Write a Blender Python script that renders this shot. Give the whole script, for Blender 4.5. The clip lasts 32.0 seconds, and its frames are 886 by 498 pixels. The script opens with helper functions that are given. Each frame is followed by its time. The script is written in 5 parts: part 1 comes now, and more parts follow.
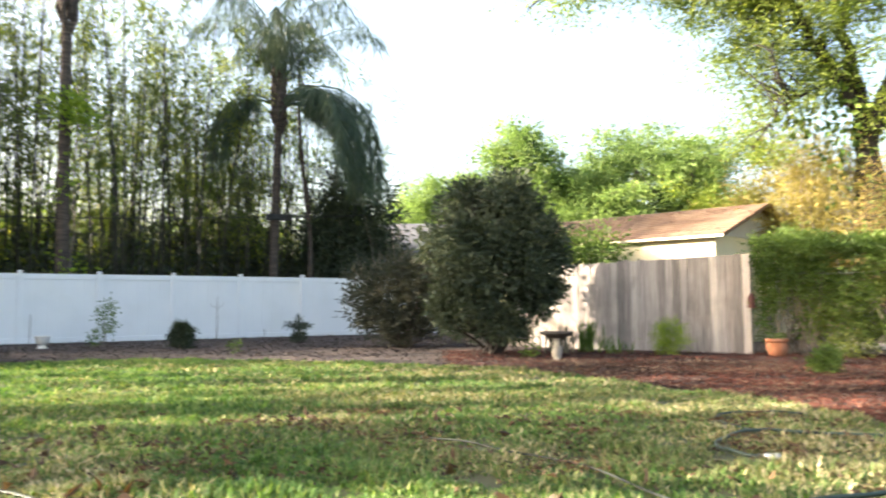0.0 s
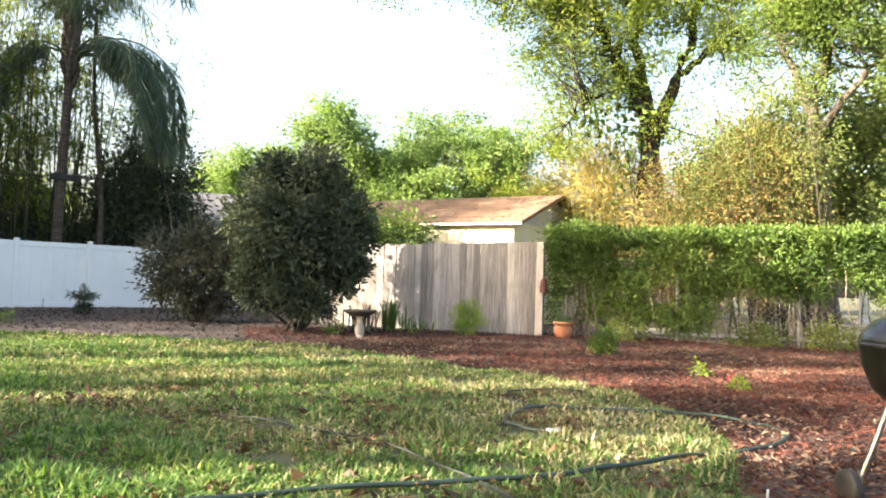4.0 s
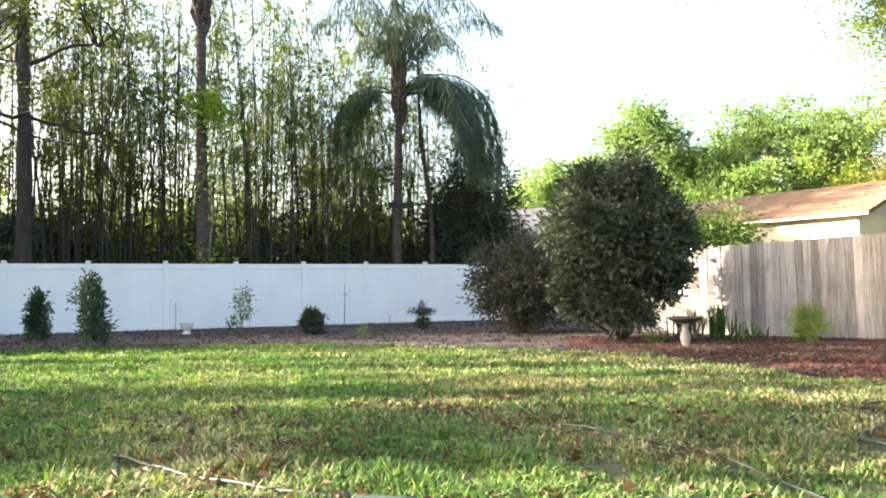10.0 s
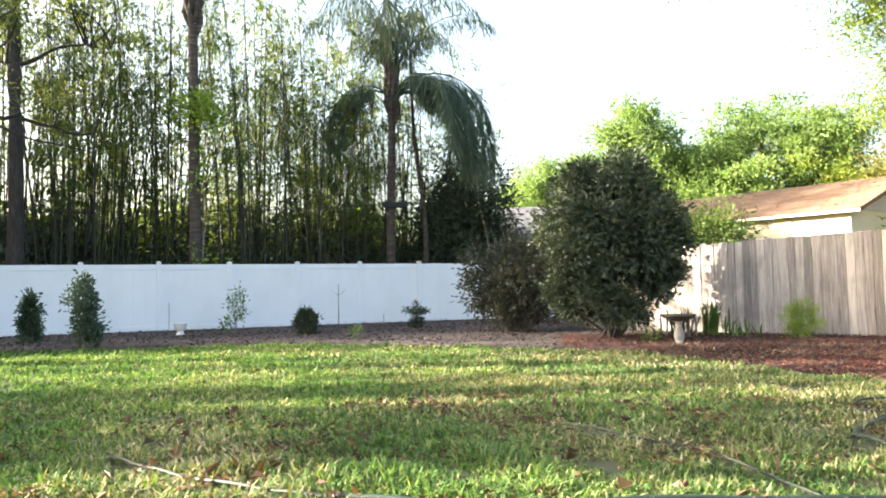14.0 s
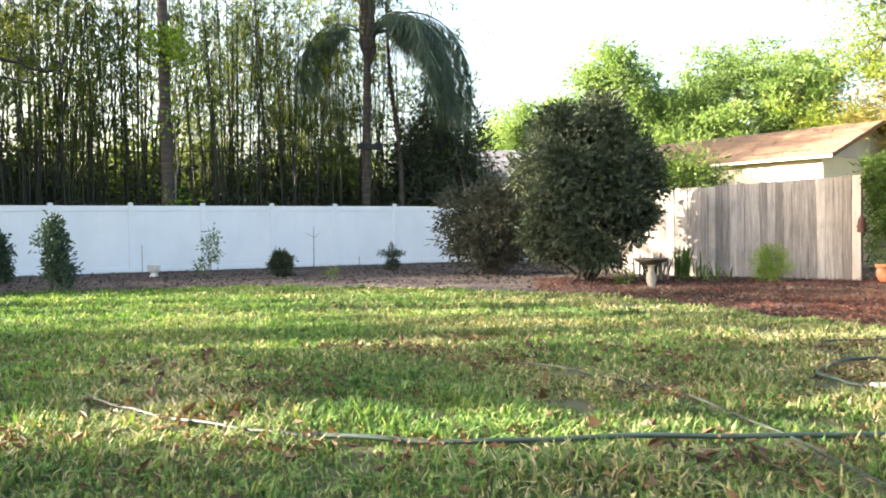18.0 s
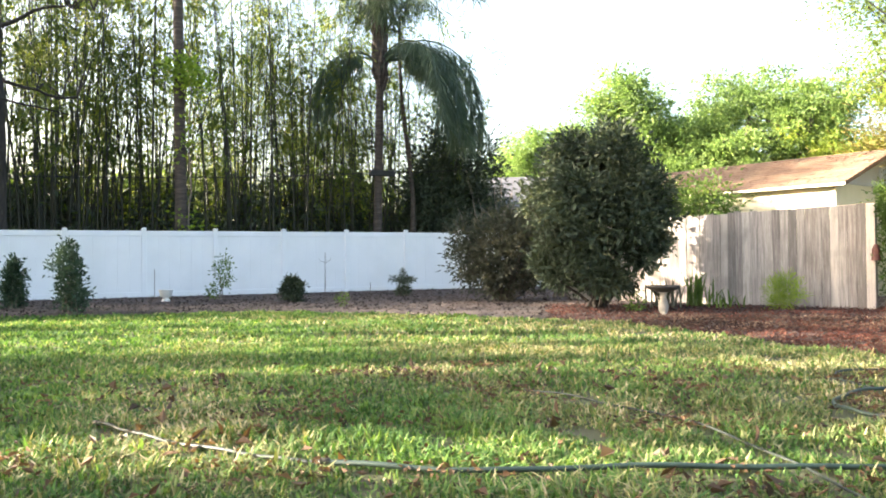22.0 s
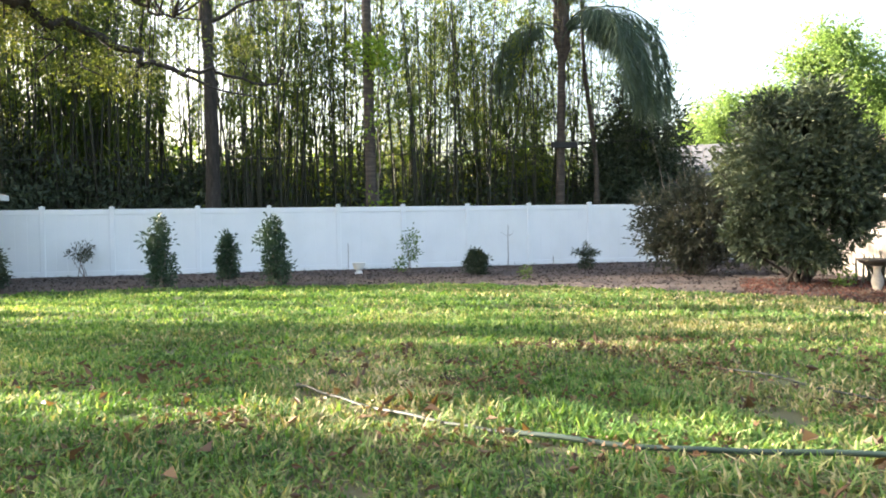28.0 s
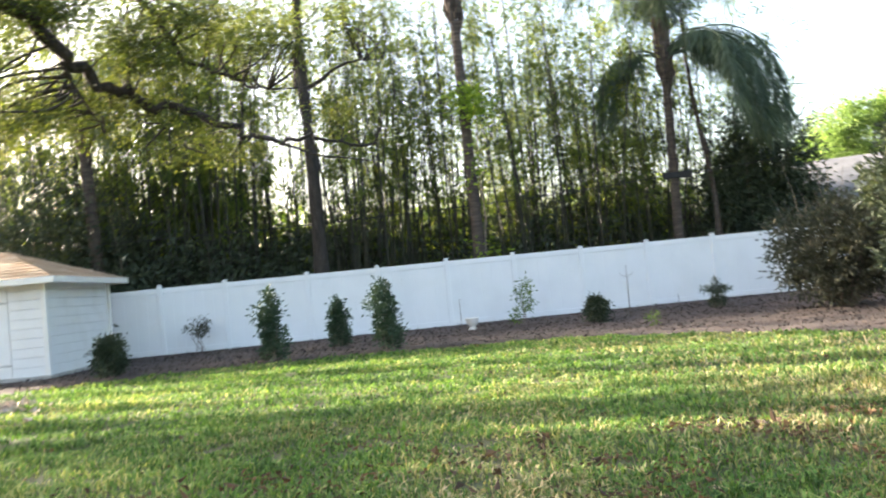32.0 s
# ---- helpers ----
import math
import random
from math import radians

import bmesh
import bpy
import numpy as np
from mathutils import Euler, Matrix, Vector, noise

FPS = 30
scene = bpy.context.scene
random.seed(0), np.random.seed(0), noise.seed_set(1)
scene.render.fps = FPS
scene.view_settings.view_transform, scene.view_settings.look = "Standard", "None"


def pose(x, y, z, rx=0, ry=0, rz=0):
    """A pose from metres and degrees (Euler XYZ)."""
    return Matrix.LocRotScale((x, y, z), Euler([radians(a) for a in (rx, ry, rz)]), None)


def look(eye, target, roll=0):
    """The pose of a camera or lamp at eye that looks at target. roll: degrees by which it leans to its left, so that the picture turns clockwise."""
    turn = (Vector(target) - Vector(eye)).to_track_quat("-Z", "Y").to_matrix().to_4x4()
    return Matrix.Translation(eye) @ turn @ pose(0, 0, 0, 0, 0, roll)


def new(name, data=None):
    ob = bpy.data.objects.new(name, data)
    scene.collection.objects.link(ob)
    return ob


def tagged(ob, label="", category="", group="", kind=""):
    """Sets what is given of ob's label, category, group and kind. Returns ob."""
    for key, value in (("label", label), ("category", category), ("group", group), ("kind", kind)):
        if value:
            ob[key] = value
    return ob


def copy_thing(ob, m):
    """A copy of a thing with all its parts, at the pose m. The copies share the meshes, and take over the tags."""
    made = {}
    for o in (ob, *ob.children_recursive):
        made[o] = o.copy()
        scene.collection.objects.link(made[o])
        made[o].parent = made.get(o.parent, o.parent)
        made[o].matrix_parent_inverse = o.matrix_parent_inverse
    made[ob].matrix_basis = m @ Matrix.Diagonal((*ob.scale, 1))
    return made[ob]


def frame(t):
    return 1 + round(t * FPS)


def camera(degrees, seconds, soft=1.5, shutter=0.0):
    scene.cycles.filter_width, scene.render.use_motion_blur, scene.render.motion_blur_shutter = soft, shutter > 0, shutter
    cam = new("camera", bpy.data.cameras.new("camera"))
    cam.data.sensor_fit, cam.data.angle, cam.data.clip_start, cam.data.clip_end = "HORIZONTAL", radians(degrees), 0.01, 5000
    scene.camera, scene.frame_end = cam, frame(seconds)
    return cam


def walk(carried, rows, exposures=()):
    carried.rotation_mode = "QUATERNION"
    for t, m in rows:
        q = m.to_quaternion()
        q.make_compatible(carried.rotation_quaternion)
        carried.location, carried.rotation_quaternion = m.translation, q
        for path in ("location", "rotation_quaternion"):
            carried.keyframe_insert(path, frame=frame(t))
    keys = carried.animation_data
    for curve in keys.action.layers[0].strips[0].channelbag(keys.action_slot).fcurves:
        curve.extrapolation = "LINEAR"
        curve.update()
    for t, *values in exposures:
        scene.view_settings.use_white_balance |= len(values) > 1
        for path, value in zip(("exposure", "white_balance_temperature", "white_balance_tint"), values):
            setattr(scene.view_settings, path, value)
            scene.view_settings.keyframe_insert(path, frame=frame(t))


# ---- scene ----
cam = camera(59.21, 32.0, soft=1.9, shutter=0.4)
PATH = [
    (0.0, pose(0.000, 0.000, 0.940, 94.132, 0.346, 0.010)),
    (0.5, pose(0.000, 0.000, 0.940, 93.565, -0.586, -7.367)),
    (1.0, pose(0.000, 0.000, 0.940, 92.191, -0.048, -12.848)),
    (1.5, pose(0.000, 0.000, 0.940, 91.464, -0.328, -17.257)),
    (2.0, pose(0.000, 0.000, 0.940, 90.440, -1.661, -17.376)),
    (2.5, pose(0.000, 0.000, 0.940, 91.102, -2.644, -18.684)),
    (3.0, pose(0.000, 0.000, 0.940, 91.956, -2.604, -18.369)),
    (3.5, pose(0.000, 0.000, 0.940, 92.371, -2.700, -15.453)),
    (5.5, pose(0.000, 0.000, 0.940, 93.960, -0.815, -13.332)),
    (6.0, pose(0.000, 0.000, 0.940, 94.351, -0.289, -13.596)),
    (6.5, pose(0.000, 0.000, 0.940, 94.886, 0.301, -12.762)),
    (7.0, pose(0.000, 0.000, 0.940, 94.087, 0.340, -13.899)),
    (7.5, pose(0.000, 0.000, 0.940, 93.411, -0.228, -9.507)),
    (8.0, pose(0.000, 0.000, 0.940, 93.247, 1.016, -1.220)),
    (8.5, pose(0.000, 0.000, 0.940, 92.234, 1.481, 4.766)),
    (9.0, pose(0.000, 0.000, 0.940, 92.562, 1.154, 9.353)),
    (9.5, pose(0.000, 0.000, 0.940, 92.895, 0.929, 9.348)),
    (10.0, pose(0.000, 0.000, 0.940, 93.168, 0.808, 8.926)),
    (10.5, pose(0.000, 0.000, 0.940, 93.196, 1.093, 8.510)),
    (11.0, pose(0.000, 0.000, 0.940, 93.197, 1.148, 8.524)),
    (11.5, pose(0.000, 0.000, 0.940, 93.730, 1.271, 8.476)),
    (12.0, pose(0.000, 0.000, 0.940, 93.338, 1.237, 9.022)),
    (12.5, pose(0.000, 0.000, 0.940, 93.140, 1.135, 8.570)),
    (13.0, pose(0.000, 0.000, 0.940, 92.972, 1.232, 7.827)),
    (13.5, pose(0.000, 0.000, 0.940, 93.184, 1.132, 8.311)),
    (14.0, pose(0.000, 0.000, 0.940, 93.097, 1.158, 8.488)),
    (14.5, pose(0.000, 0.000, 0.940, 92.240, 1.459, 9.554)),
    (15.0, pose(0.000, 0.000, 0.940, 90.575, 0.674, 7.433)),
    (15.5, pose(0.000, 0.000, 0.940, 89.654, 0.786, 7.143)),
    (17.5, pose(0.000, 0.000, 0.940, 89.048, 0.880, 6.756)),
    (18.0, pose(0.000, 0.000, 0.940, 88.876, 0.863, 6.693)),
    (18.5, pose(0.000, 0.000, 0.940, 88.841, 0.480, 7.038)),
    (19.0, pose(0.000, 0.000, 0.940, 89.631, -0.511, 7.560)),
    (19.5, pose(0.000, 0.000, 0.940, 90.127, 0.443, 7.448)),
    (20.0, pose(0.000, 0.000, 0.940, 90.016, 1.208, 7.286)),
    (20.5, pose(0.000, 0.000, 0.940, 90.490, 1.042, 7.557)),
    (21.0, pose(0.000, 0.000, 0.940, 90.516, 0.882, 7.637)),
    (21.5, pose(0.000, 0.000, 0.940, 90.538, 0.820, 7.598)),
    (22.0, pose(0.000, 0.000, 0.940, 90.820, 0.596, 7.512)),
    (22.5, pose(0.000, 0.000, 0.940, 90.082, 0.691, 7.385)),
    (23.0, pose(0.000, 0.000, 0.940, 89.970, 0.451, 9.688)),
    (23.5, pose(0.000, 0.000, 0.940, 89.690, 0.108, 12.527)),
    (24.0, pose(0.000, 0.000, 0.940, 89.111, 0.326, 13.563)),
    (24.5, pose(0.000, 0.000, 0.940, 89.228, 0.209, 14.216)),
    (25.0, pose(0.000, 0.000, 0.940, 88.515, -1.377, 20.388)),
    (25.5, pose(0.000, 0.000, 0.940, 87.826, -0.086, 23.480)),
    (27.5, pose(0.000, 0.000, 0.940, 88.890, 0.591, 20.575)),
    (28.0, pose(0.000, 0.000, 0.940, 89.033, 1.028, 20.871)),
    (28.5, pose(0.000, 0.000, 0.940, 89.246, 1.047, 20.388)),
    (29.0, pose(0.000, 0.000, 0.940, 89.555, 1.296, 20.342)),
    (29.5, pose(0.000, 0.000, 0.940, 89.929, 0.890, 20.728)),
    (30.0, pose(0.000, 0.000, 0.940, 91.470, 0.670, 19.880)),
    (30.5, pose(-0.019, 0.079, 0.961, 90.786, 0.481, 23.143)),
    (31.0, pose(-0.093, 0.207, 1.038, 90.122, 0.544, 30.158)),
    (31.4, pose(-0.136, 0.389, 1.124, 91.985, -0.440, 32.714)),
    (32.0, pose(-0.411, 0.716, 1.162, 92.648, 5.611, 28.826)),
]
EXPOSURES = [(0.0, 3.15, 6680, 10), (2.0, 3.12, 6680, 10), (6.0, 3.14, 6680, 10), (7.0, 2.98, 6680, 10), (8.0, 2.93, 6680, 10), (9.0, 3.28, 6560, 10), (13.0, 3.34, 6560, 10), (22.0, 3.42, 6560, 10), (32.0, 3.4, 6560, 10)]
walk(cam, PATH, EXPOSURES)

# world: a pale morning sky and one low sun from the side
SUN_AZ, SUN_EL = 97.0, 17.0
world = bpy.data.worlds.new("world")
scene.world = world
world.use_nodes = True
wn, wl = world.node_tree.nodes, world.node_tree.links
sky = wn.new("ShaderNodeTexSky")
sky.sky_type, sky.sun_disc = "NISHITA", False
sky.sun_elevation, sky.sun_rotation = radians(SUN_EL), radians(-SUN_AZ)
sky.air_density, sky.dust_density, sky.ozone_density = 1.0, 6.0, 0.6
wn["Background"].inputs["Strength"].default_value = 0.10
wl.new(sky.outputs[0], wn["Background"].inputs["Color"])
sun = new("sun", bpy.data.lights.new("sun", "SUN"))
sun.data.energy, sun.data.angle, sun.data.color = 5.0, radians(0.55), (1.0, 0.87, 0.72)
sun_from = Vector((-math.sin(radians(SUN_AZ)) * math.cos(radians(SUN_EL)), math.cos(radians(SUN_AZ)) * math.cos(radians(SUN_EL)), math.sin(radians(SUN_EL))))
sun.matrix_world = look(tuple(sun_from * 60), (0, 0, 0))

rng = np.random.default_rng(7)


# ---- materials ----
def mat(name, stops, scale=4.0, rough=0.8, bump=0.3, fine=40.0, metal=0.0, stretch=(1, 1, 1), vary=0.0, spec=0.5, dirt=None, amount=0.25, dirt_scale=1.3):
    """A surface with a broad and a fine noise, relief and, if asked, stains."""
    m = bpy.data.materials.new(name)
    m.use_nodes = True
    n, l = m.node_tree.nodes, m.node_tree.links
    p = n["Principled BSDF"]
    co, mp = n.new("ShaderNodeTexCoord"), n.new("ShaderNodeMapping")
    mp.inputs["Scale"].default_value = stretch
    l.new(co.outputs["Object"], mp.inputs["Vector"])
    a, b = n.new("ShaderNodeTexNoise"), n.new("ShaderNodeTexNoise")
    a.inputs["Scale"].default_value, a.inputs["Detail"].default_value = scale, 6
    b.inputs["Scale"].default_value, b.inputs["Detail"].default_value = fine, 4
    for t in (a, b):
        l.new(mp.outputs[0], t.inputs["Vector"])
    mix = n.new("ShaderNodeMath")
    mix.operation = "MULTIPLY_ADD"
    l.new(b.outputs["Fac"], mix.inputs[0])
    mix.inputs[1].default_value = 0.5
    half = n.new("ShaderNodeMath")
    half.operation = "MULTIPLY_ADD"
    half.inputs[1].default_value, half.inputs[2].default_value = 0.9, -0.2
    l.new(a.outputs["Fac"], half.inputs[0])
    l.new(half.outputs[0], mix.inputs[2])
    fac = mix.outputs[0]
    if vary:
        oi, add = n.new("ShaderNodeObjectInfo"), n.new("ShaderNodeMath")
        add.operation = "MULTIPLY_ADD"
        l.new(oi.outputs["Random"], add.inputs[0])
        add.inputs[1].default_value = vary
        l.new(fac, add.inputs[2])
        sub = n.new("ShaderNodeMath")
        sub.operation, sub.inputs[1].default_value = "SUBTRACT", vary / 2
        l.new(add.outputs[0], sub.inputs[0])
        fac = sub.outputs[0]
    r = n.new("ShaderNodeValToRGB")
    while len(r.color_ramp.elements) < len(stops):
        r.color_ramp.elements.new(0.5)
    for e, (at, c) in zip(r.color_ramp.elements, stops):
        e.position, e.color = at, (*c, 1)
    l.new(fac, r.inputs["Fac"])
    colour = r.outputs["Color"]
    if dirt:
        d, dr, dm = n.new("ShaderNodeTexNoise"), n.new("ShaderNodeValToRGB"), n.new("ShaderNodeMix")
        d.inputs["Scale"].default_value, d.inputs["Detail"].default_value = dirt_scale, 8
        l.new(co.outputs["Object"], d.inputs["Vector"])
        dr.color_ramp.elements[0].position, dr.color_ramp.elements[1].position = 0.48, 0.68
        dr.color_ramp.elements[1].color = (amount, amount, amount, 1)
        l.new(d.outputs["Fac"], dr.inputs["Fac"])
        dm.data_type = "RGBA"
        l.new(dr.outputs["Color"], dm.inputs[0])
        l.new(colour, dm.inputs[6])
        dm.inputs[7].default_value = (*dirt, 1)
        colour = dm.outputs[2]
    l.new(colour, p.inputs["Base Color"])
    p.inputs["Roughness"].default_value, p.inputs["Metallic"].default_value = rough, metal
    p.inputs["Specular IOR Level"].default_value = spec
    if bump:
        bp = n.new("ShaderNodeBump")
        bp.inputs["Strength"].default_value, bp.inputs["Distance"].default_value = bump, 0.01
        l.new(fac, bp.inputs["Height"])
        l.new(bp.outputs[0], p.inputs["Normal"])
    return m


def leaf_mat(name, stops, through_light=0.4, rough=0.5, glow=(1.15, 1.1, 0.5), patch=0.6, each=0.4):
    """Leaves: each blade its own tint, with broader patches, gloss on top and light coming through."""
    m = bpy.data.materials.new(name)
    m.use_nodes = True
    n, l = m.node_tree.nodes, m.node_tree.links
    p, out = n["Principled BSDF"], n["Material Output"]
    g, co, a, mx = n.new("ShaderNodeNewGeometry"), n.new("ShaderNodeTexCoord"), n.new("ShaderNodeTexNoise"), n.new("ShaderNodeMath")
    l.new(co.outputs["Object"], a.inputs["Vector"])
    a.inputs["Scale"].default_value, a.inputs["Detail"].default_value = patch, 3
    mx.operation = "MULTIPLY_ADD"
    mx.inputs[1].default_value = each
    l.new(g.outputs["Random Per Island"], mx.inputs[0])
    sc = n.new("ShaderNodeMath")
    sc.operation = "MULTIPLY_ADD"
    sc.inputs[1].default_value, sc.inputs[2].default_value = 1.4, -0.2 - each / 2
    l.new(a.outputs["Fac"], sc.inputs[0])
    l.new(sc.outputs[0], mx.inputs[2])
    r = n.new("ShaderNodeValToRGB")
    while len(r.color_ramp.elements) < len(stops):
        r.color_ramp.elements.new(0.5)
    for e, (at, c) in zip(r.color_ramp.elements, stops):
        e.position, e.color = at, (*c, 1)
    l.new(mx.outputs[0], r.inputs["Fac"])
    l.new(r.outputs["Color"], p.inputs["Base Color"])
    p.inputs["Roughness"].default_value = rough
    p.inputs["Specular IOR Level"].default_value = 0.25
    tr, tint, sh = n.new("ShaderNodeBsdfTranslucent"), n.new("ShaderNodeMix"), n.new("ShaderNodeMixShader")
    tint.data_type, tint.blend_type = "RGBA", "MULTIPLY"
    tint.inputs[0].default_value, tint.inputs[7].default_value = 1.0, (*glow, 1)
    l.new(r.outputs["Color"], tint.inputs[6])
    l.new(tint.outputs[2], tr.inputs["Color"])
    sh.inputs[0].default_value = through_light
    l.new(p.outputs[0], sh.inputs[1])
    l.new(tr.outputs[0], sh.inputs[2])
    l.new(sh.outputs[0], out.inputs["Surface"])
    return m


VINYL = mat("white_vinyl", [(0.3, (0.74, 0.76, 0.78)), (0.7, (0.80, 0.81, 0.82))], 1.2, 0.45, 0.04, 60, dirt=(0.55, 0.55, 0.5), amount=0.12)
CEDAR = mat("weathered_wood", [(0.25, (0.164, 0.144, 0.132)), (0.5, (0.314, 0.28, 0.255)), (0.75, (0.502, 0.45, 0.404))], 2.0, 0.85, 0.5, 14, stretch=(14, 14, 0.8), vary=0.5, dirt=(0.15, 0.14, 0.125), amount=0.5)
BARK = mat("bark", [(0.3, (0.015, 0.0128, 0.0105)), (0.6, (0.039, 0.0315, 0.0263)), (0.8, (0.0825, 0.0698, 0.0585))], 5, 0.95, 1.0, 22, stretch=(3, 3, 0.7))
OAK_BARK = mat("oak_bark", [(0.3, (0.035, 0.028, 0.023)), (0.6, (0.1, 0.083, 0.067)), (0.85, (0.21, 0.18, 0.15))], 4, 0.95, 1.0, 18, stretch=(2, 2, 0.8), dirt=(0.12, 0.14, 0.07), amount=0.5)
PALM_BARK = mat("palm_bark", [(0.3, (0.0378, 0.0294, 0.0243)), (0.6, (0.081, 0.063, 0.0502)), (0.8, (0.153, 0.12, 0.0972))], 3, 0.95, 0.8, 30, stretch=(1, 1, 6))
# culms near black: the grove's backlit shade is put into their colour
CULM = mat("shaded_bamboo_culm", [(0.3, (0.007, 0.008, 0.0045)), (0.55, (0.017, 0.018, 0.008)), (0.8, (0.05, 0.0475, 0.02))], 1.5, 0.5, 0.1, 20, stretch=(1, 1, 4))
TWIG = mat("twig", [(0.3, (0.10, 0.08, 0.06)), (0.7, (0.24, 0.2, 0.16))], 6, 0.9, 0.5, 30)
BAMBOO = leaf_mat("bamboo_leaf", [(0.15, (0.0366, 0.0634, 0.0183)), (0.5, (0.0915, 0.14, 0.0342)), (0.9, (0.293, 0.329, 0.0732))], 0.55)
FROND = leaf_mat("palm_frond", [(0.2, (0.045, 0.075, 0.05)), (0.6, (0.09, 0.13, 0.085)), (0.95, (0.19, 0.23, 0.13))], 0.3, 0.4)
CAMELLIA = leaf_mat("camellia_leaf", [(0.2, (0.0242, 0.0368, 0.023)), (0.6, (0.0529, 0.0725, 0.0425)), (0.95, (0.127, 0.144, 0.0805))], 0.15, 0.5, patch=1.5)
GREY_LEAF = leaf_mat("greyish_leaf", [(0.2, (0.036, 0.042, 0.03)), (0.6, (0.072, 0.078, 0.054)), (0.95, (0.156, 0.138, 0.096))], 0.2, 0.5, patch=1.5)
OAK_LEAF = leaf_mat("spring_oak_leaf", [(0.15, (0.085, 0.13, 0.028)), (0.5, (0.18, 0.25, 0.055)), (0.9, (0.34, 0.41, 0.1))], 0.6, 0.5, patch=0.4)
# darker copy of the oak leaf, with shade put into its colour
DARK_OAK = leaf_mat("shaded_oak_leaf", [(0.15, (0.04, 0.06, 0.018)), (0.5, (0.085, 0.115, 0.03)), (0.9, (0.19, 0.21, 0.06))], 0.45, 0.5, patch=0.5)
FAR_LEAF = leaf_mat("far_leaf", [(0.15, (0.06, 0.105, 0.03)), (0.5, (0.14, 0.215, 0.058)), (0.9, (0.27, 0.35, 0.1))], 0.45, 0.6, (1.0, 1.1, 0.8), patch=0.3)
YELLOW_LEAF = leaf_mat("yellowed_leaf", [(0.15, (0.12, 0.125, 0.03)), (0.5, (0.26, 0.225, 0.065)), (0.9, (0.44, 0.36, 0.14))], 0.45, 0.6, patch=0.5)
VINE_LEAF = leaf_mat("vine_leaf", [(0.15, (0.0374, 0.071, 0.0177)), (0.5, (0.0926, 0.156, 0.0355)), (0.9, (0.197, 0.271, 0.067))], 0.4, 0.45, patch=0.9)
HOLLY_LEAF = leaf_mat("holly_leaf", [(0.2, (0.0259, 0.0518, 0.0316)), (0.6, (0.0583, 0.0972, 0.0562)), (0.95, (0.162, 0.203, 0.131))], 0.15, 0.5, patch=2)
LIME_LEAF = leaf_mat("lime_leaf", [(0.2, (0.12, 0.2, 0.02)), (0.6, (0.22, 0.33, 0.04)), (0.95, (0.36, 0.46, 0.08))], 0.45, 0.5, patch=3)
GRASS = leaf_mat("grass_blade", [(0.1, (0.0269, 0.0668, 0.0152)), (0.45, (0.0675, 0.146, 0.0322)), (0.75, (0.137, 0.224, 0.0588)), (0.97, (0.328, 0.334, 0.152))], 0.4, 0.7, glow=(1.25, 1.2, 0.6), patch=0.45, each=0.75)
BROWN_VINE = leaf_mat("browned_vine_leaf", [(0.15, (0.07, 0.055, 0.02)), (0.5, (0.16, 0.115, 0.042)), (0.9, (0.33, 0.24, 0.095))], 0.35, 0.6, patch=0.8)
OLIVE_VINE = leaf_mat("olive_vine_leaf", [(0.15, (0.042, 0.063, 0.0196)), (0.5, (0.098, 0.133, 0.0364)), (0.9, (0.224, 0.252, 0.07))], 0.35, 0.5, patch=0.8)
DRY_GRASS = leaf_mat("dry_grass_blade", [(0.1, (0.0548, 0.0739, 0.0252)), (0.45, (0.14, 0.166, 0.063)), (0.75, (0.281, 0.263, 0.132)), (0.97, (0.512, 0.414, 0.277))], 0.3, 0.8, patch=0.6, each=0.75)
TAN_CHIP = leaf_mat("tan_bark_chip", [(0.1, (0.0238, 0.015, 0.0109)), (0.5, (0.0884, 0.0578, 0.0408)), (0.95, (0.245, 0.177, 0.129))], 0.0, 0.9, patch=1.2)
MID_OAK = leaf_mat("green_oak_leaf", [(0.15, (0.05, 0.085, 0.02)), (0.5, (0.105, 0.165, 0.038)), (0.9, (0.21, 0.28, 0.07))], 0.5, 0.5, patch=0.4)
LITTER = leaf_mat("fallen_leaf", [(0.15, (0.0323, 0.021, 0.0123)), (0.5, (0.0748, 0.0435, 0.0234)), (0.9, (0.17, 0.105, 0.0585))], 0.2, 0.6, patch=2)
MULCH = leaf_mat("mulch_chip", [(0.1, (0.015, 0.009, 0.008)), (0.4, (0.04, 0.016, 0.012)), (0.7, (0.12, 0.04, 0.026)), (0.97, (0.3, 0.175, 0.125))], 0.0, 0.9, patch=0.7)
BROWN_CHIP = leaf_mat("grey_brown_chip", [(0.1, (0.0147, 0.0119, 0.011)), (0.5, (0.0404, 0.0303, 0.0275)), (0.95, (0.133, 0.106, 0.0918))], 0.0, 0.9, patch=0.7)
LAWN = mat("lawn_thatch", [(0.2, (0.024, 0.036, 0.0112)), (0.5, (0.052, 0.06, 0.0208)), (0.8, (0.096, 0.08, 0.0384))], 0.8, 0.95, 0.6, 60, dirt=(0.075, 0.055, 0.03), amount=0.6, dirt_scale=0.9)
SOIL = mat("mulched_soil", [(0.2, (0.0136, 0.00935, 0.0085)), (0.5, (0.0365, 0.0238, 0.0195)), (0.8, (0.0748, 0.051, 0.0408))], 1.2, 0.95, 1.0, 45, dirt=(0.09, 0.062, 0.048), amount=0.6, dirt_scale=0.8)
SHINGLE = mat("brown_shingle", [(0.25, (0.10, 0.058, 0.036)), (0.55, (0.18, 0.11, 0.07)), (0.8, (0.27, 0.19, 0.125))], 1.5, 0.9, 0.6, 50, vary=0.2, dirt=(0.12, 0.08, 0.05), amount=0.5)
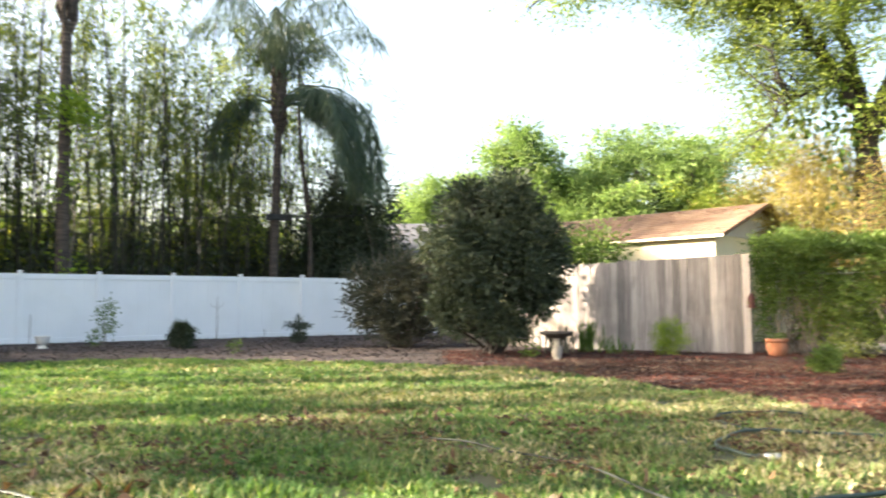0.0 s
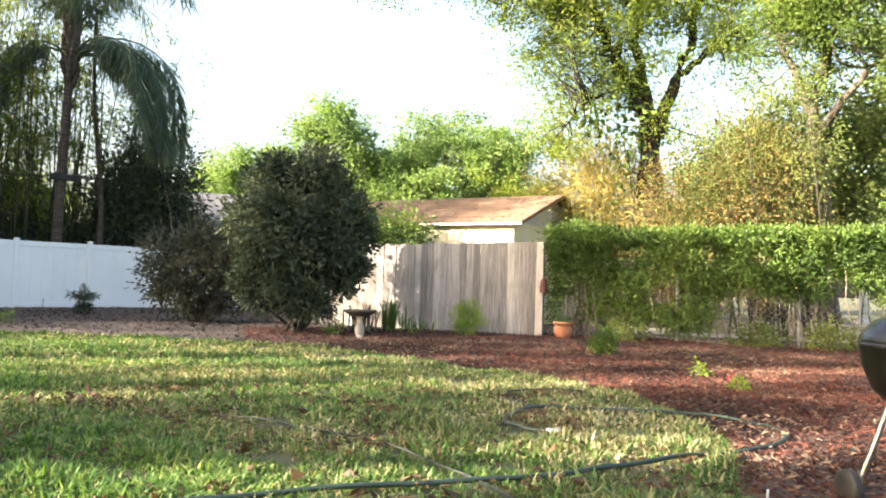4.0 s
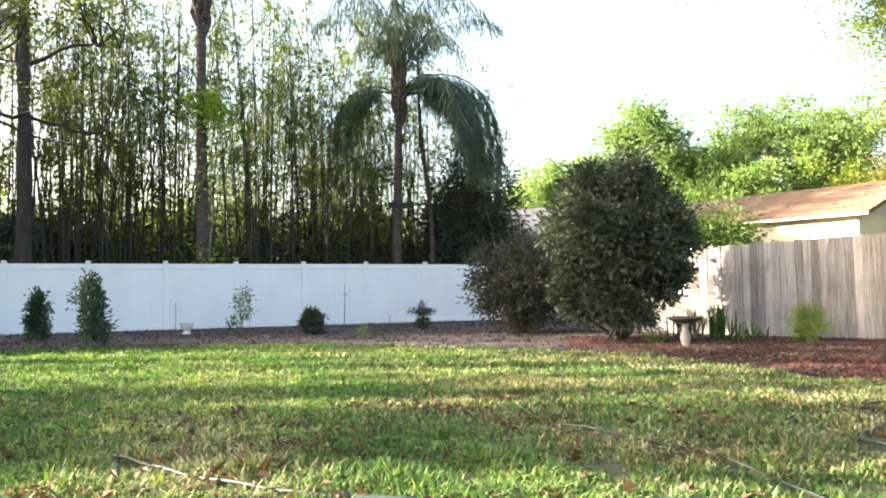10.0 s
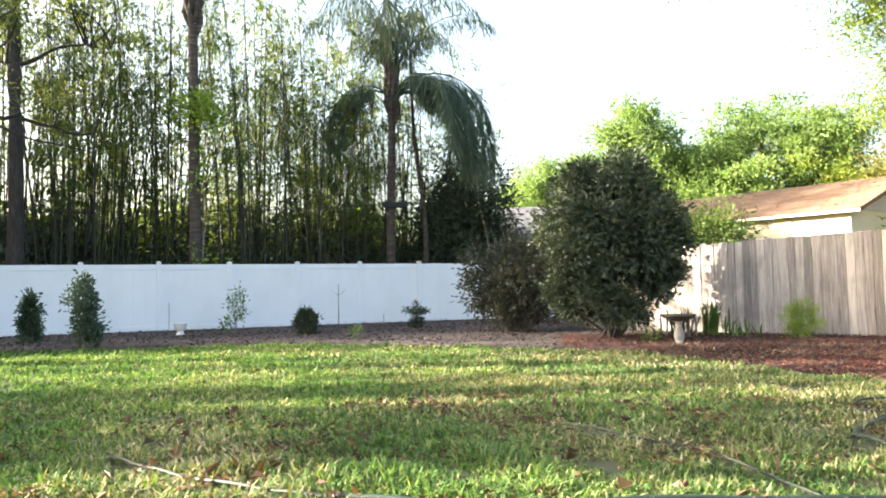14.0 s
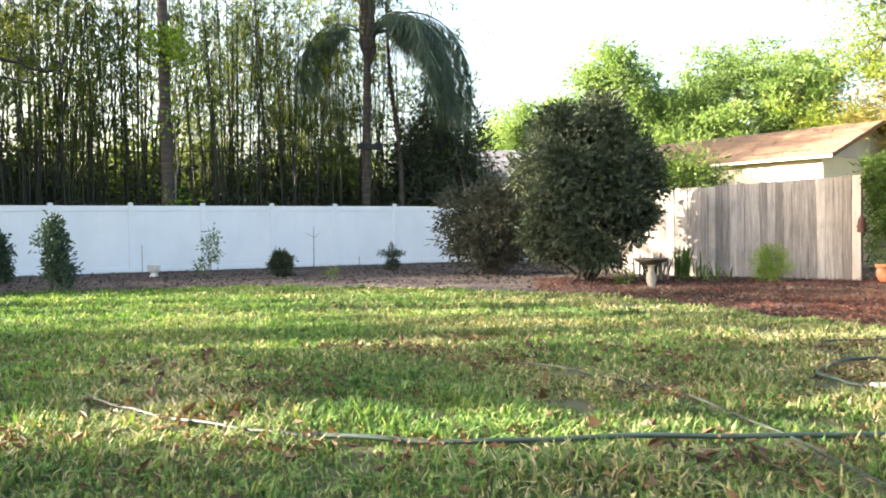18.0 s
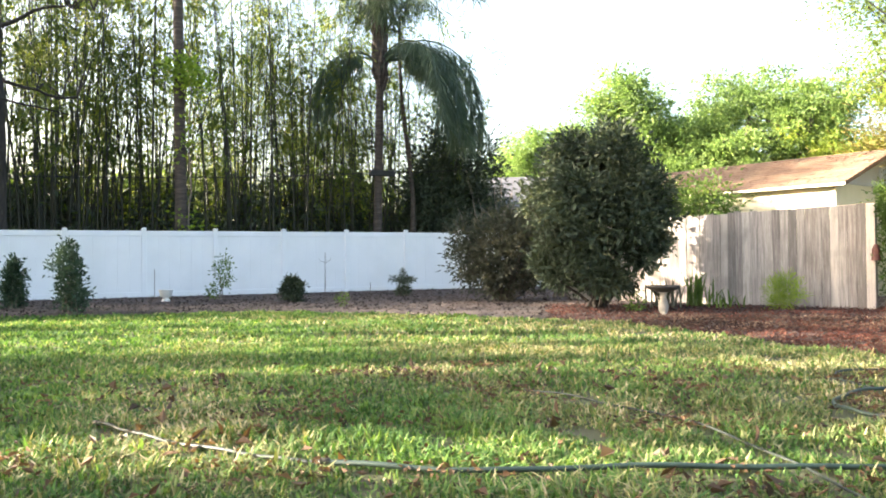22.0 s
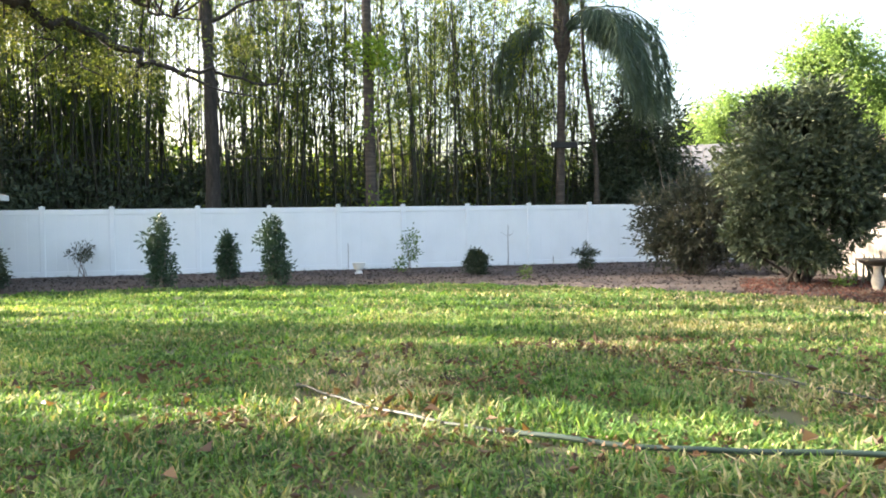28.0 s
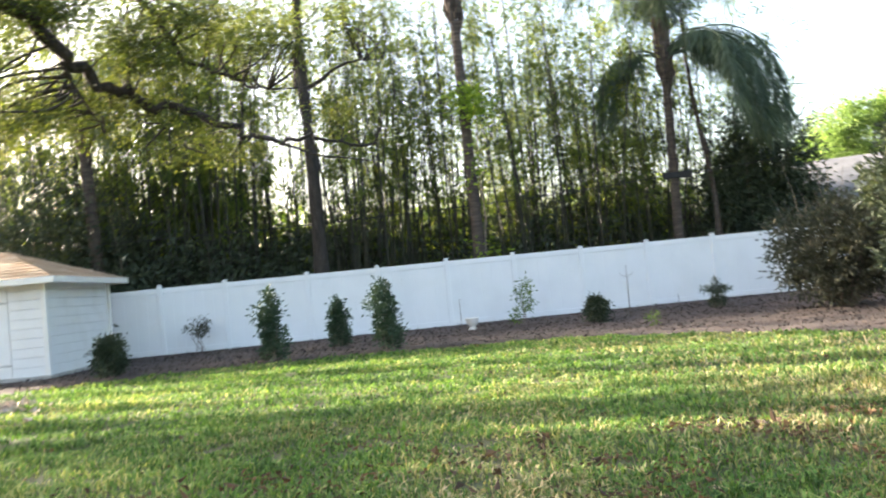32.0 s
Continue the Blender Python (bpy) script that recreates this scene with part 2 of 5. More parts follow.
TAN_SHINGLE = mat("leaf_strewn_tan_shingle", [(0.25, (0.22, 0.15, 0.10)), (0.55, (0.36, 0.27, 0.19)), (0.8, (0.5, 0.4, 0.3))], 1.8, 0.9, 0.6, 50, vary=0.25, dirt=(0.24, 0.13, 0.06), amount=0.6, dirt_scale=2.5)
GREY_ROOF = mat("grey_shingle", [(0.3, (0.06, 0.063, 0.072)), (0.7, (0.105, 0.108, 0.118))], 2, 0.9, 0.5, 40)
CREAM = mat("cream_painted_wall", [(0.3, (0.69, 0.636, 0.446)), (0.7, (0.805, 0.756, 0.567))], 1.5, 0.7, 0.1, 40, dirt=(0.45, 0.4, 0.28), amount=0.3)
PALE_GABLE = mat("pale_grey_siding", [(0.3, (0.52, 0.53, 0.54)), (0.7, (0.62, 0.63, 0.63))], 1.5, 0.7, 0.1, 40)
WHITE_WALL = mat("white_painted_siding", [(0.3, (0.70, 0.70, 0.69)), (0.7, (0.78, 0.78, 0.77))], 1.2, 0.65, 0.15, 50, dirt=(0.5, 0.48, 0.43), amount=0.3)
TRIM = mat("white_trim", [(0.3, (0.72, 0.7, 0.66)), (0.7, (0.8, 0.78, 0.74))], 2, 0.6, 0.05, 50)
CONCRETE = mat("concrete", [(0.3, (0.28, 0.27, 0.25)), (0.7, (0.42, 0.4, 0.37))], 2, 0.9, 0.4, 50, dirt=(0.18, 0.17, 0.14), amount=0.5)
STONE = mat("cast_stone", [(0.3, (0.24, 0.224, 0.2)), (0.7, (0.4, 0.376, 0.336))], 5, 0.9, 0.4, 60, dirt=(0.12, 0.12, 0.09), amount=0.6, dirt_scale=5)
# basin stone, darkened so that its shade is in the colour
DARK_STONE = mat("shaded_dark_stone", [(0.3, (0.03, 0.028, 0.025)), (0.7, (0.075, 0.066, 0.058))], 5, 0.9, 0.4, 60)
TERRACOTTA = mat("terracotta", [(0.3, (0.27, 0.095, 0.046)), (0.7, (0.38, 0.15, 0.075))], 5, 0.85, 0.3, 50, dirt=(0.36, 0.24, 0.17), amount=0.4, dirt_scale=6)
HOSE = mat("dark_green_rubber", [(0.3, (0.007, 0.02, 0.014)), (0.7, (0.02, 0.04, 0.028))], 6, 0.6, 0.1, 80)
# greyer hose colour; on the long hose's left end it stands for sunlight
GREY_HOSE = mat("grey_green_hose", [(0.3, (0.0088, 0.0139, 0.00935)), (0.7, (0.0181, 0.0251, 0.0165))], 6, 0.6, 0.1, 80)
ENAMEL = mat("black_enamel", [(0.3, (0.008, 0.008, 0.009)), (0.7, (0.016, 0.016, 0.018))], 5, 0.24, 0.03, 40)
# the lid's enamel again, blacker, rougher and less reflective, for the bowl
BOWL_ENAMEL = mat("bowl_black_enamel", [(0.3, (0.003, 0.003, 0.003)), (0.7, (0.006, 0.006, 0.006))], 5, 0.4, 0.05, 40, spec=0.25)
STEEL = mat("dull_steel", [(0.3, (0.3, 0.3, 0.3)), (0.7, (0.44, 0.44, 0.43))], 8, 0.35, 0.05, 60, metal=1.0)
RUST_METAL = mat("dark_stained_metal", [(0.3, (0.025, 0.022, 0.018)), (0.7, (0.075, 0.062, 0.048))], 9, 0.5, 0.2, 60, metal=0.6)
BLACK_PLASTIC = mat("black_plastic", [(0.3, (0.007, 0.007, 0.007)), (0.7, (0.016, 0.016, 0.015))], 9, 0.6, 0.2, 60, dirt=(0.08, 0.065, 0.05), amount=0.3, dirt_scale=12)
PVC = mat("white_plastic", [(0.3, (0.68, 0.68, 0.68)), (0.7, (0.78, 0.78, 0.78))], 5, 0.4, 0.03, 50)
GALV = mat("galvanised_wire", [(0.3, (0.30, 0.30, 0.29)), (0.7, (0.45, 0.45, 0.44))], 9, 0.5, 0.05, 60, metal=0.8)
RED_TAG = mat("rusty_red_metal", [(0.3, (0.06, 0.016, 0.012)), (0.7, (0.11, 0.03, 0.022))], 9, 0.6, 0.2, 60)
RED_PETAL = leaf_mat("red_petal", [(0.2, (0.25, 0.01, 0.01)), (0.8, (0.35, 0.025, 0.02))], 0.2)
BLUE_TARP = mat("blue_tarp", [(0.3, (0.05, 0.10, 0.28)), (0.7, (0.10, 0.18, 0.42))], 3, 0.5, 0.3, 30)
CABLE = mat("black_cable", [(0.3, (0.012, 0.012, 0.012)), (0.7, (0.03, 0.03, 0.03))], 5, 0.7, 0.0, 40)
SAND = mat("sandy_gravel", [(0.25, (0.25, 0.18, 0.13)), (0.5, (0.42, 0.33, 0.26)), (0.8, (0.55, 0.46, 0.38))], 4, 0.95, 0.8, 50)


# ---- mesh helpers ----
def raw_mesh(name, verts, faces, material, smooth=False):
    """A mesh from arrays; all faces have the same number of corners."""
    verts, faces = np.asarray(verts, np.float32), np.asarray(faces, np.int32)
    me = bpy.data.meshes.new(name)
    k = faces.shape[1]
    me.vertices.add(len(verts))
    me.vertices.foreach_set("co", verts.ravel())
    me.loops.add(faces.size)
    me.loops.foreach_set("vertex_index", faces.ravel())
    me.polygons.add(len(faces))
    me.polygons.foreach_set("loop_start", np.arange(0, faces.size, k, dtype=np.int32))
    me.polygons.foreach_set("use_smooth", np.full(len(faces), smooth))
    me.update(calc_edges=True)
    me.materials.append(material)
    return me


def thing(name, label, category, at=(0, 0, 0), turn=0.0, group="", kind=""):
    ob = new(name)
    ob.empty_display_size = 0.1
    ob.matrix_basis = pose(*at, 0, 0, turn)
    return tagged(ob, label, category, group, kind)


def hang(name, me, parent, label=""):
    ob = new(name, me)
    if parent is not None:
        ob.parent = parent
    if label:
        ob["label"] = label
    return ob


def part(name, bm, material, parent, label="", smooth=False):
    me = bpy.data.meshes.new(name)
    bm.to_mesh(me)
    bm.free()
    me.materials.append(material)
    if smooth:
        me.polygons.foreach_set("use_smooth", np.ones(len(me.polygons), bool))
    return hang(name, me, parent, label)


def box(w, d, h, at=(0, 0, 0), bevel=0.004, turn=None, bm=None):
    """A block w x d x h standing on at, its edges rounded."""
    b = bmesh.new()
    bmesh.ops.create_cube(b, size=1.0)
    bmesh.ops.scale(b, vec=(w, d, h), verts=b.verts)
    if bevel:
        bmesh.ops.bevel(b, geom=b.edges[:], offset=bevel, segments=1, affect="EDGES")
    m = Matrix.Translation(Vector(at) + Vector((0, 0, h / 2))) @ (turn or Matrix())
    bmesh.ops.transform(b, matrix=m, verts=b.verts)
    if bm is None:
        return b
    t = bpy.data.meshes.new("t")
    b.to_mesh(t)
    b.free()
    bm.from_mesh(t)
    bpy.data.meshes.remove(t)
    return bm


def lathe(profile, segs=28, at=(0, 0, 0)):
    """A turned body from (radius, height) pairs."""
    b = bmesh.new()
    rings = [[b.verts.new((at[0] + r * math.cos(2 * math.pi * i / segs), at[1] + r * math.sin(2 * math.pi * i / segs), at[2] + z)) for i in range(segs)] for r, z in profile]
    for lo, hi in zip(rings, rings[1:]):
        for i in range(segs):
            b.faces.new((lo[i], lo[(i + 1) % segs], hi[(i + 1) % segs], hi[i]))
    b.faces.new(list(reversed(rings[0])))
    b.faces.new(rings[-1])
    return b


class Tubes:
    """Gathers tapered tubes into one set of arrays."""

    def __init__(self, sides=6):
        self.v, self.f, self.n, self.sides = [], [], 0, sides

    def add(self, pts, radii):
        pts = np.asarray(pts, float)
        radii = np.broadcast_to(np.asarray(radii, float), (len(pts),))
        d = np.gradient(pts, axis=0)
        d /= np.linalg.norm(d, axis=1)[:, None] + 1e-9
        up = np.where(np.abs(d[:, 2:]) > 0.9, [[1.0, 0.0, 0.0]], [[0.0, 0.0, 1.0]])
        u = np.cross(d, up)
        u /= np.linalg.norm(u, axis=1)[:, None] + 1e-9
        w = np.cross(d, u)
        a = np.arange(self.sides) * 2 * np.pi / self.sides
        ring = pts[:, None] + radii[:, None, None] * (np.cos(a)[None, :, None] * u[:, None] + np.sin(a)[None, :, None] * w[:, None])
        k, s = len(pts), self.sides
        i, j = np.meshgrid(np.arange(k - 1), np.arange(s), indexing="ij")
        q = np.stack([i * s + j, i * s + (j + 1) % s, (i + 1) * s + (j + 1) % s, (i + 1) * s + j], -1).reshape(-1, 4) + self.n
        self.v.append(ring.reshape(-1, 3))
        self.f.append(q)
        self.n += k * s
        return self

    def mesh(self, name, material):
        return raw_mesh(name, np.concatenate(self.v), np.concatenate(self.f), material, True)


def curve_points(pts, steps=6):
    """A smooth line through the points."""
    p = np.asarray(pts, float)
    p = np.vstack([2 * p[0] - p[1], p, 2 * p[-1] - p[-2]])
    out = []
    for i in range(1, len(p) - 2):
        for t in np.arange(steps) / steps:
            a, b, c, d = p[i - 1:i + 3]
            out.append(0.5 * (2 * b + (c - a) * t + (2 * a - 5 * b + 4 * c - d) * t * t + (3 * b - a - 3 * c + d) * t ** 3))
    out.append(p[-2])
    return np.array(out)


def leaf_arrays(at, way, length, width, fold=0.25, r=rng):
    """Folded leaf blades: base, two sides, tip; one island each."""
    n = len(at)
    way = way / (np.linalg.norm(way, axis=1)[:, None] + 1e-9)
    side = np.cross(way, r.normal(size=(n, 3)))
    side /= np.linalg.norm(side, axis=1)[:, None] + 1e-9
    up = np.cross(side, way)
    length, width = np.broadcast_to(length, n)[:, None], np.broadcast_to(width, n)[:, None]
    mid = at + way * length * 0.45 + up * width * fold
    v = np.stack([at, mid + side * width / 2, at + way * length - up * width * fold, mid - side * width / 2], 1).reshape(-1, 3)
    b = np.arange(n)[:, None] * 4
    f = np.concatenate([b + [0, 1, 2], b + [0, 2, 3]], 1).reshape(-1, 3)
    return v, f


def leaf_mesh(name, at, way, length, width, material, fold=0.25, r=rng):
    v, f = leaf_arrays(at, way, length, width, fold, r)
    return raw_mesh(name, v, f, material)


def pads(blobs, r, count=19, size=0.3, flat=0.7):
    """Breaks each blob into smaller flattened pads of foliage with gaps between them."""
    out = []
    for c, rad, w in blobs:
        rad = np.array(rad)
        n = max(2, int(count * (0.6 + 0.5 * w)))
        d = r.normal(size=(n, 3))
        d /= np.linalg.norm(d, axis=1)[:, None]
        q = np.array(c) + d * rad * (0.35 + 0.6 * r.random((n, 1)))
        for p in q:
            k = size * r.uniform(0.6, 1.25)
            out.append((p, rad * [k, k, k * flat], w / n * (k / size) ** 2))
    return out


def clusters(blobs, per, leaves, spread, r=rng, shell=0.45, droop=0.2, flat=0.7):
    """Leaf places and directions: clumps of leaves spread through ellipsoids (centre, radii)."""
    at, way, heart = [], [], []
    for c, rad, w in blobs:
        n = max(1, int(per * w))
        d = r.normal(size=(n, 3))
        d /= np.linalg.norm(d, axis=1)[:, None]
        q = np.array(c) + d * np.array(rad) * (shell + (1 - shell) * r.random((n, 1)) ** 0.6)
        heart.append(q)
        o = r.normal(size=(n, leaves, 3)) * spread * (0.6 + 0.8 * r.random((n, 1, 1)))
        o[..., 2] *= flat
        at.append((q[:, None] + o).reshape(-1, 3))
        way.append((o / spread + d[:, None] * 0.6 + r.normal(size=o.shape) * 0.7 - np.array([0, 0, droop])).reshape(-1, 3))
    return np.concatenate(at), np.concatenate(way), np.concatenate(heart)


# ---- ground, beds ----
EDGE = curve_points([(-19, 3.5, 0), (-15.5, 6.6, 0), (-13.6, 9.0, 0), (-12.2, 10.9, 0), (-10.5, 12.0, 0), (-8.4, 13.1, 0), (-5.1, 13.75, 0), (-2.5, 13.2, 0), (-0.4, 12.25, 0), (0.95, 11.5, 0),
                     (1.7, 10.2, 0), (2.4, 8.85, 0), (2.95, 7.8, 0), (3.3, 6.7, 0), (3.3, 5.6, 0), (3.05, 4.65, 0), (2.7, 3.9, 0), (2.35, 3.35, 0), (1.9, 2.5, 0), (1.4, 1.4, 0), (0.9, -3, 0), (0.6, -9, 0)], 5)[:, :2]
LAWN_POLY = np.vstack([EDGE, [(-40, -9), (-40, 3.5)]])


def inside(p, poly):
    """Which points lie in a polygon."""
    x, y, c = p[:, 0], p[:, 1], np.zeros(len(p), bool)
    for (ax, ay), (bx, by) in zip(poly, np.roll(poly, -1, 0)):
        hit_ = ((ay > y) != (by > y)) & (x < (bx - ax) * (y - ay) / (by - ay + 1e-12) + ax)
        c ^= hit_
    return c


def edge_distance(p):
    return np.min(np.hypot(p[:, None, 0] - EDGE[None, :, 0], p[:, None, 1] - EDGE[None, :, 1]), 1)


gx = np.concatenate([[-900, -300, -120, -60], np.linspace(-40, 40, 61), [60, 120, 300, 900]])
gv = np.array([(x, y, 0.0) for y in gx for x in gx])
gi = np.arange(len(gx) - 1)
gf = np.array([(j * len(gx) + i, j * len(gx) + i + 1, (j + 1) * len(gx) + i + 1, (j + 1) * len(gx) + i) for j in gi for i in gi])
ground = new("ground", raw_mesh("ground", gv, gf, LAWN))
tagged(ground, "patchy lawn ground with brown thatch and shade", "lawn", kind="structure")

# the mulched bed round the lawn, a low uneven sheet with a ragged rim
STEP = 0.16
bxs, bys = np.arange(-26, 20, STEP), np.arange(-9, 27, STEP)
BX, BY = np.meshgrid(bxs, bys)
cell = np.stack([BX.ravel(), BY.ravel()], 1)
jit = cell + np.resize(rng.normal(size=(54144, 2)), cell.shape) * 0.03
beyond = (~inside(cell, LAWN_POLY))
d_edge = np.where(np.hypot(cell[:, 0], cell[:, 1] - 6) < 24, edge_distance(cell), 9.0)
lump = np.array([noise.noise(Vector((x * 0.9, y * 0.9, 0))) + 0.5 * noise.noise(Vector((x * 3, y * 3, 5))) for x, y in cell])
bz = 0.006 + np.clip(d_edge, 0, 0.6) * 0.05 + np.clip(lump, -0.6, 1) * 0.018 * np.clip(d_edge * 2, 0, 1)
bz = np.maximum(bz, 0.005)
ids = np.arange(len(cell)).reshape(BX.shape)
q = np.stack([ids[:-1, :-1], ids[:-1, 1:], ids[1:, 1:], ids[1:, :-1]], -1).reshape(-1, 4)
q = q[beyond[q].all(1)]
bed = new("mulch_bed", raw_mesh("mulch_bed", np.c_[jit, bz], q, SOIL, True))
tagged(bed, "bed of red-brown mulch and bare soil round the lawn", "mulch bed", kind="structure")

# ---- white vinyl fence ----
FENCE_A, FENCE_U = Vector((-16.94, 15.23, 0)), Vector((0.8365, 0.5480, 0))
POSTS = [-11.4, -9.5, -7.6, -5.7, -3.8, -1.9, 0.0, 1.70, 3.87, 5.76, 7.65, 9.49, 11.39, 13.27, 15.17, 17.05, 18.95, 20.9]
fence_turn = math.degrees(math.atan2(FENCE_U.y, FENCE_U.x))
vinyl_fence = thing("vinyl_fence", "tall white vinyl privacy fence with capped posts", "fence", tuple(FENCE_A), fence_turn, kind="structure")
bp_ = box(0.127, 0.085, 1.84, bevel=0.008)
post_me = bpy.data.meshes.new("post")
bp_.to_mesh(post_me)
post_me.materials.append(VINYL)
cb = lathe([(0.09, 0.0), (0.09, 0.022), (0.075, 0.028), (0.012, 0.042)], 4)
bmesh.ops.rotate(cb, cent=(0, 0, 0), matrix=Matrix.Rotation(radians(45), 3, "Z"), verts=cb.verts)
cap_me = bpy.data.meshes.new("post_cap")
cb.to_mesh(cap_me)
cap_me.materials.append(VINYL)
for s in POSTS:
    po = hang("post", post_me, vinyl_fence)
    po.location = (s, rng.normal() * 0.004, rng.normal() * 0.006)
    ca = hang("post_cap", cap_me, po)
    ca.location = (0, 0, 1.84)
for a, b in zip(POSTS, POSTS[1:]):
    w = b - a - 0.127
    part("top_rail", box(w, 0.05, 0.14, (a + 0.0635 + w / 2, 0, 1.66), 0.006), VINYL, vinyl_fence)
    part("bottom_rail", box(w, 0.05, 0.14, (a + 0.0635 + w / 2, 0, 0.04), 0.006), VINYL, vinyl_fence)
    n = 6
    bw = w / n
    for i in range(n):
        part("board", box(bw - 0.001, 0.022, 1.50, (a + 0.0635 + bw * (i + 0.5), 0, 0.17), 0.0015), VINYL, vinyl_fence)

# ---- grey picket fence ----
WOOD_A, WOOD_U = Vector((5.52, 14.0, 0)), Vector((-0.80, 0.60, 0))
wood_turn = math.degrees(math.atan2(WOOD_U.y, WOOD_U.x))
wood_fence = thing("wooden_fence", "weathered grey wooden picket fence panel in dappled sun", "fence", tuple(WOOD_A), wood_turn)
for i in range(44):
    w = 0.139 + rng.normal() * 0.002
    h = 1.80 - 0.022 * i * 0.14 + rng.normal() * 0.006
    b = box(w, 0.018, h, (0.07 + i * 0.142, 0.03 + rng.normal() * 0.003, 0.03), 0.003)
    bmesh.ops.rotate(b, cent=(0.07 + i * 0.142, 0.03, 0), matrix=Matrix.Rotation(rng.normal() * 0.003, 3, "Y"), verts=b.verts)
    part("picket", b, CEDAR, wood_fence)
for z in (0.35, 0.95, 1.5):
    part("rail", box(6.25, 0.04, 0.09, (3.12, 0.0, z), 0.004), CEDAR, wood_fence)
for s in (0.045, 2.4, 4.8, 6.2):
    part("post", box(0.09, 0.09, 1.82, (s, -0.066, 0), 0.006), CEDAR, wood_fence)
tag = thing("hanging_bell", "small rust-red metal bell hanging on the fence end", "ornament", (5.50, 13.93, 1.22))
part("bell_body", lathe([(0.075, -0.36), (0.07, -0.30), (0.06, -0.16), (0.03, -0.10), (0.012, -0.08)], 12), RED_TAG, tag)
part("hanger", lathe([(0.006, -0.09), (0.006, 0.0)], 6), CABLE, tag)

# ---- neighbour's cream shed behind the fence ----
def slope_roof(corners, rows, cols, material, parent, name="shingle_course", thick=0.02):
    """Courses of shingles over a four-cornered roof face: eave a, eave b, ridge b, ridge a."""
    a, b, c, d = [Vector(p) for p in corners]
    nrm = (b - a).cross(d - a).normalized()
    for r in range(rows):
        bm = bmesh.new()
        t0, t1 = r / rows, (r + 1.15) / rows
        t1 = min(t1, 1.0)
        l0, r0, l1, r1 = a.lerp(d, t0), b.lerp(c, t0), a.lerp(d, t1), b.lerp(c, t1)
        ts = [0.0] + sorted(random.uniform(0, 1) for _ in range(cols)) + [1.0]
        for u0, u1 in zip(ts, ts[1:]):
            if u1 - u0 < 1e-3:
                continue
            g = 0.0015
            lift = random.uniform(0.0, 0.006)
            p = [l0.lerp(r0, u0 + g), l0.lerp(r0, u1 - g), l1.lerp(r1, u1 - g), l1.lerp(r1, u0 + g)]
            lo = [p[0] + nrm * 0.002, p[1] + nrm * 0.002, p[2], p[3]]
            hi = [p[0] + nrm * (thick + lift), p[1] + nrm * (thick + lift), p[2] + nrm * 0.004, p[3] + nrm * 0.004]
            v = [bm.verts.new(k) for k in lo + hi]
            for f in ((4, 5, 6, 7), (0, 1, 5, 4), (1, 2, 6, 5), (2, 3, 7, 6), (3, 0, 4, 7)):
                bm.faces.new([v[i] for i in f])
        part(name, bm, material, parent)


cream_shed = thing("garden_shed", "cream garden shed with a brown shingled gable roof", "shed", (5.95, 17.0, 0), math.degrees(math.atan2(0.69, -0.72)))
# local x runs along the long wall, local -y lies behind it
LEN_, WID_, EAVE_, RIDGE_ = 6.0, 4.8, 2.46, 3.34
b = box(LEN_, 0.1, EAVE_, (LEN_ / 2, -0.05, 0), 0.005)
part("long_wall", b, CREAM, cream_shed)
part("long_wall", box(LEN_, 0.1, EAVE_, (LEN_ / 2, -WID_ + 0.05, 0), 0.005), CREAM, cream_shed)
for x in (0.05, LEN_ - 0.05):
    part("end_wall", box(0.1, WID_ - 0.2, EAVE_, (x, -WID_ / 2, 0), 0.005), CREAM, cream_shed)
    bm = bmesh.new()
    vs = [bm.verts.new((x + dx, y, z)) for dx in (-0.045, 0.045) for y, z in ((0.0, EAVE_ + 0.01), (-WID_, EAVE_ + 0.01), (-WID_ / 2, RIDGE_ - 0.05))]
    for f in ((0, 1, 2), (5, 4, 3), (0, 3, 4, 1), (1, 4, 5, 2), (2, 5, 3, 0)):
        bm.faces.new([vs[i] for i in f])
    part("gable", bm, PALE_GABLE, cream_shed, "pale grey boarded gable")
vent = part("gable_vent", box(0.05, 0.55, 0.42, (-0.02, -WID_ / 2, 2.5), 0.004), TRIM, cream_shed, "white louvred gable vent")
for i in range(5):
    part("louvre", box(0.03, 0.06, 0.34, (-0.05, -WID_ / 2 - 0.2 + i * 0.1, 2.54), 0.004), PALE_GABLE, vent)
for sgn in (1, -1):
    y0 = 0.22 if sgn > 0 else -WID_ - 0.22
    ez = EAVE_ - 0.02
    cs = [(-0.3, y0, ez), (LEN_ + 0.3, y0, ez), (LEN_ + 0.3, -WID_ / 2, RIDGE_), (-0.3, -WID_ / 2, RIDGE_)]
    if sgn > 0:
        cs = [cs[1], cs[0], cs[3], cs[2]]
    bm = bmesh.new()
    lo = [bm.verts.new(Vector(c) - Vector((0, 0, 0.07))) for c in cs]
    hi = [bm.verts.new(c) for c in cs]
    for f in ((0, 3, 2, 1),):
        bm.faces.new([lo[i] for i in f])
    bm.faces.new(hi)
    for i in range(4):
        bm.faces.new((lo[i], lo[(i + 1) % 4], hi[(i + 1) % 4], hi[i]))
    part("roof_deck", bm, SHINGLE, cream_shed)
    slope_roof(cs, 14, 18, SHINGLE, cream_shed)
    part("fascia", box(LEN_ + 0.6, 0.025, 0.05, (LEN_ / 2, y0 + 0.014 * sgn, ez - 0.06), 0.003), CREAM, cream_shed)

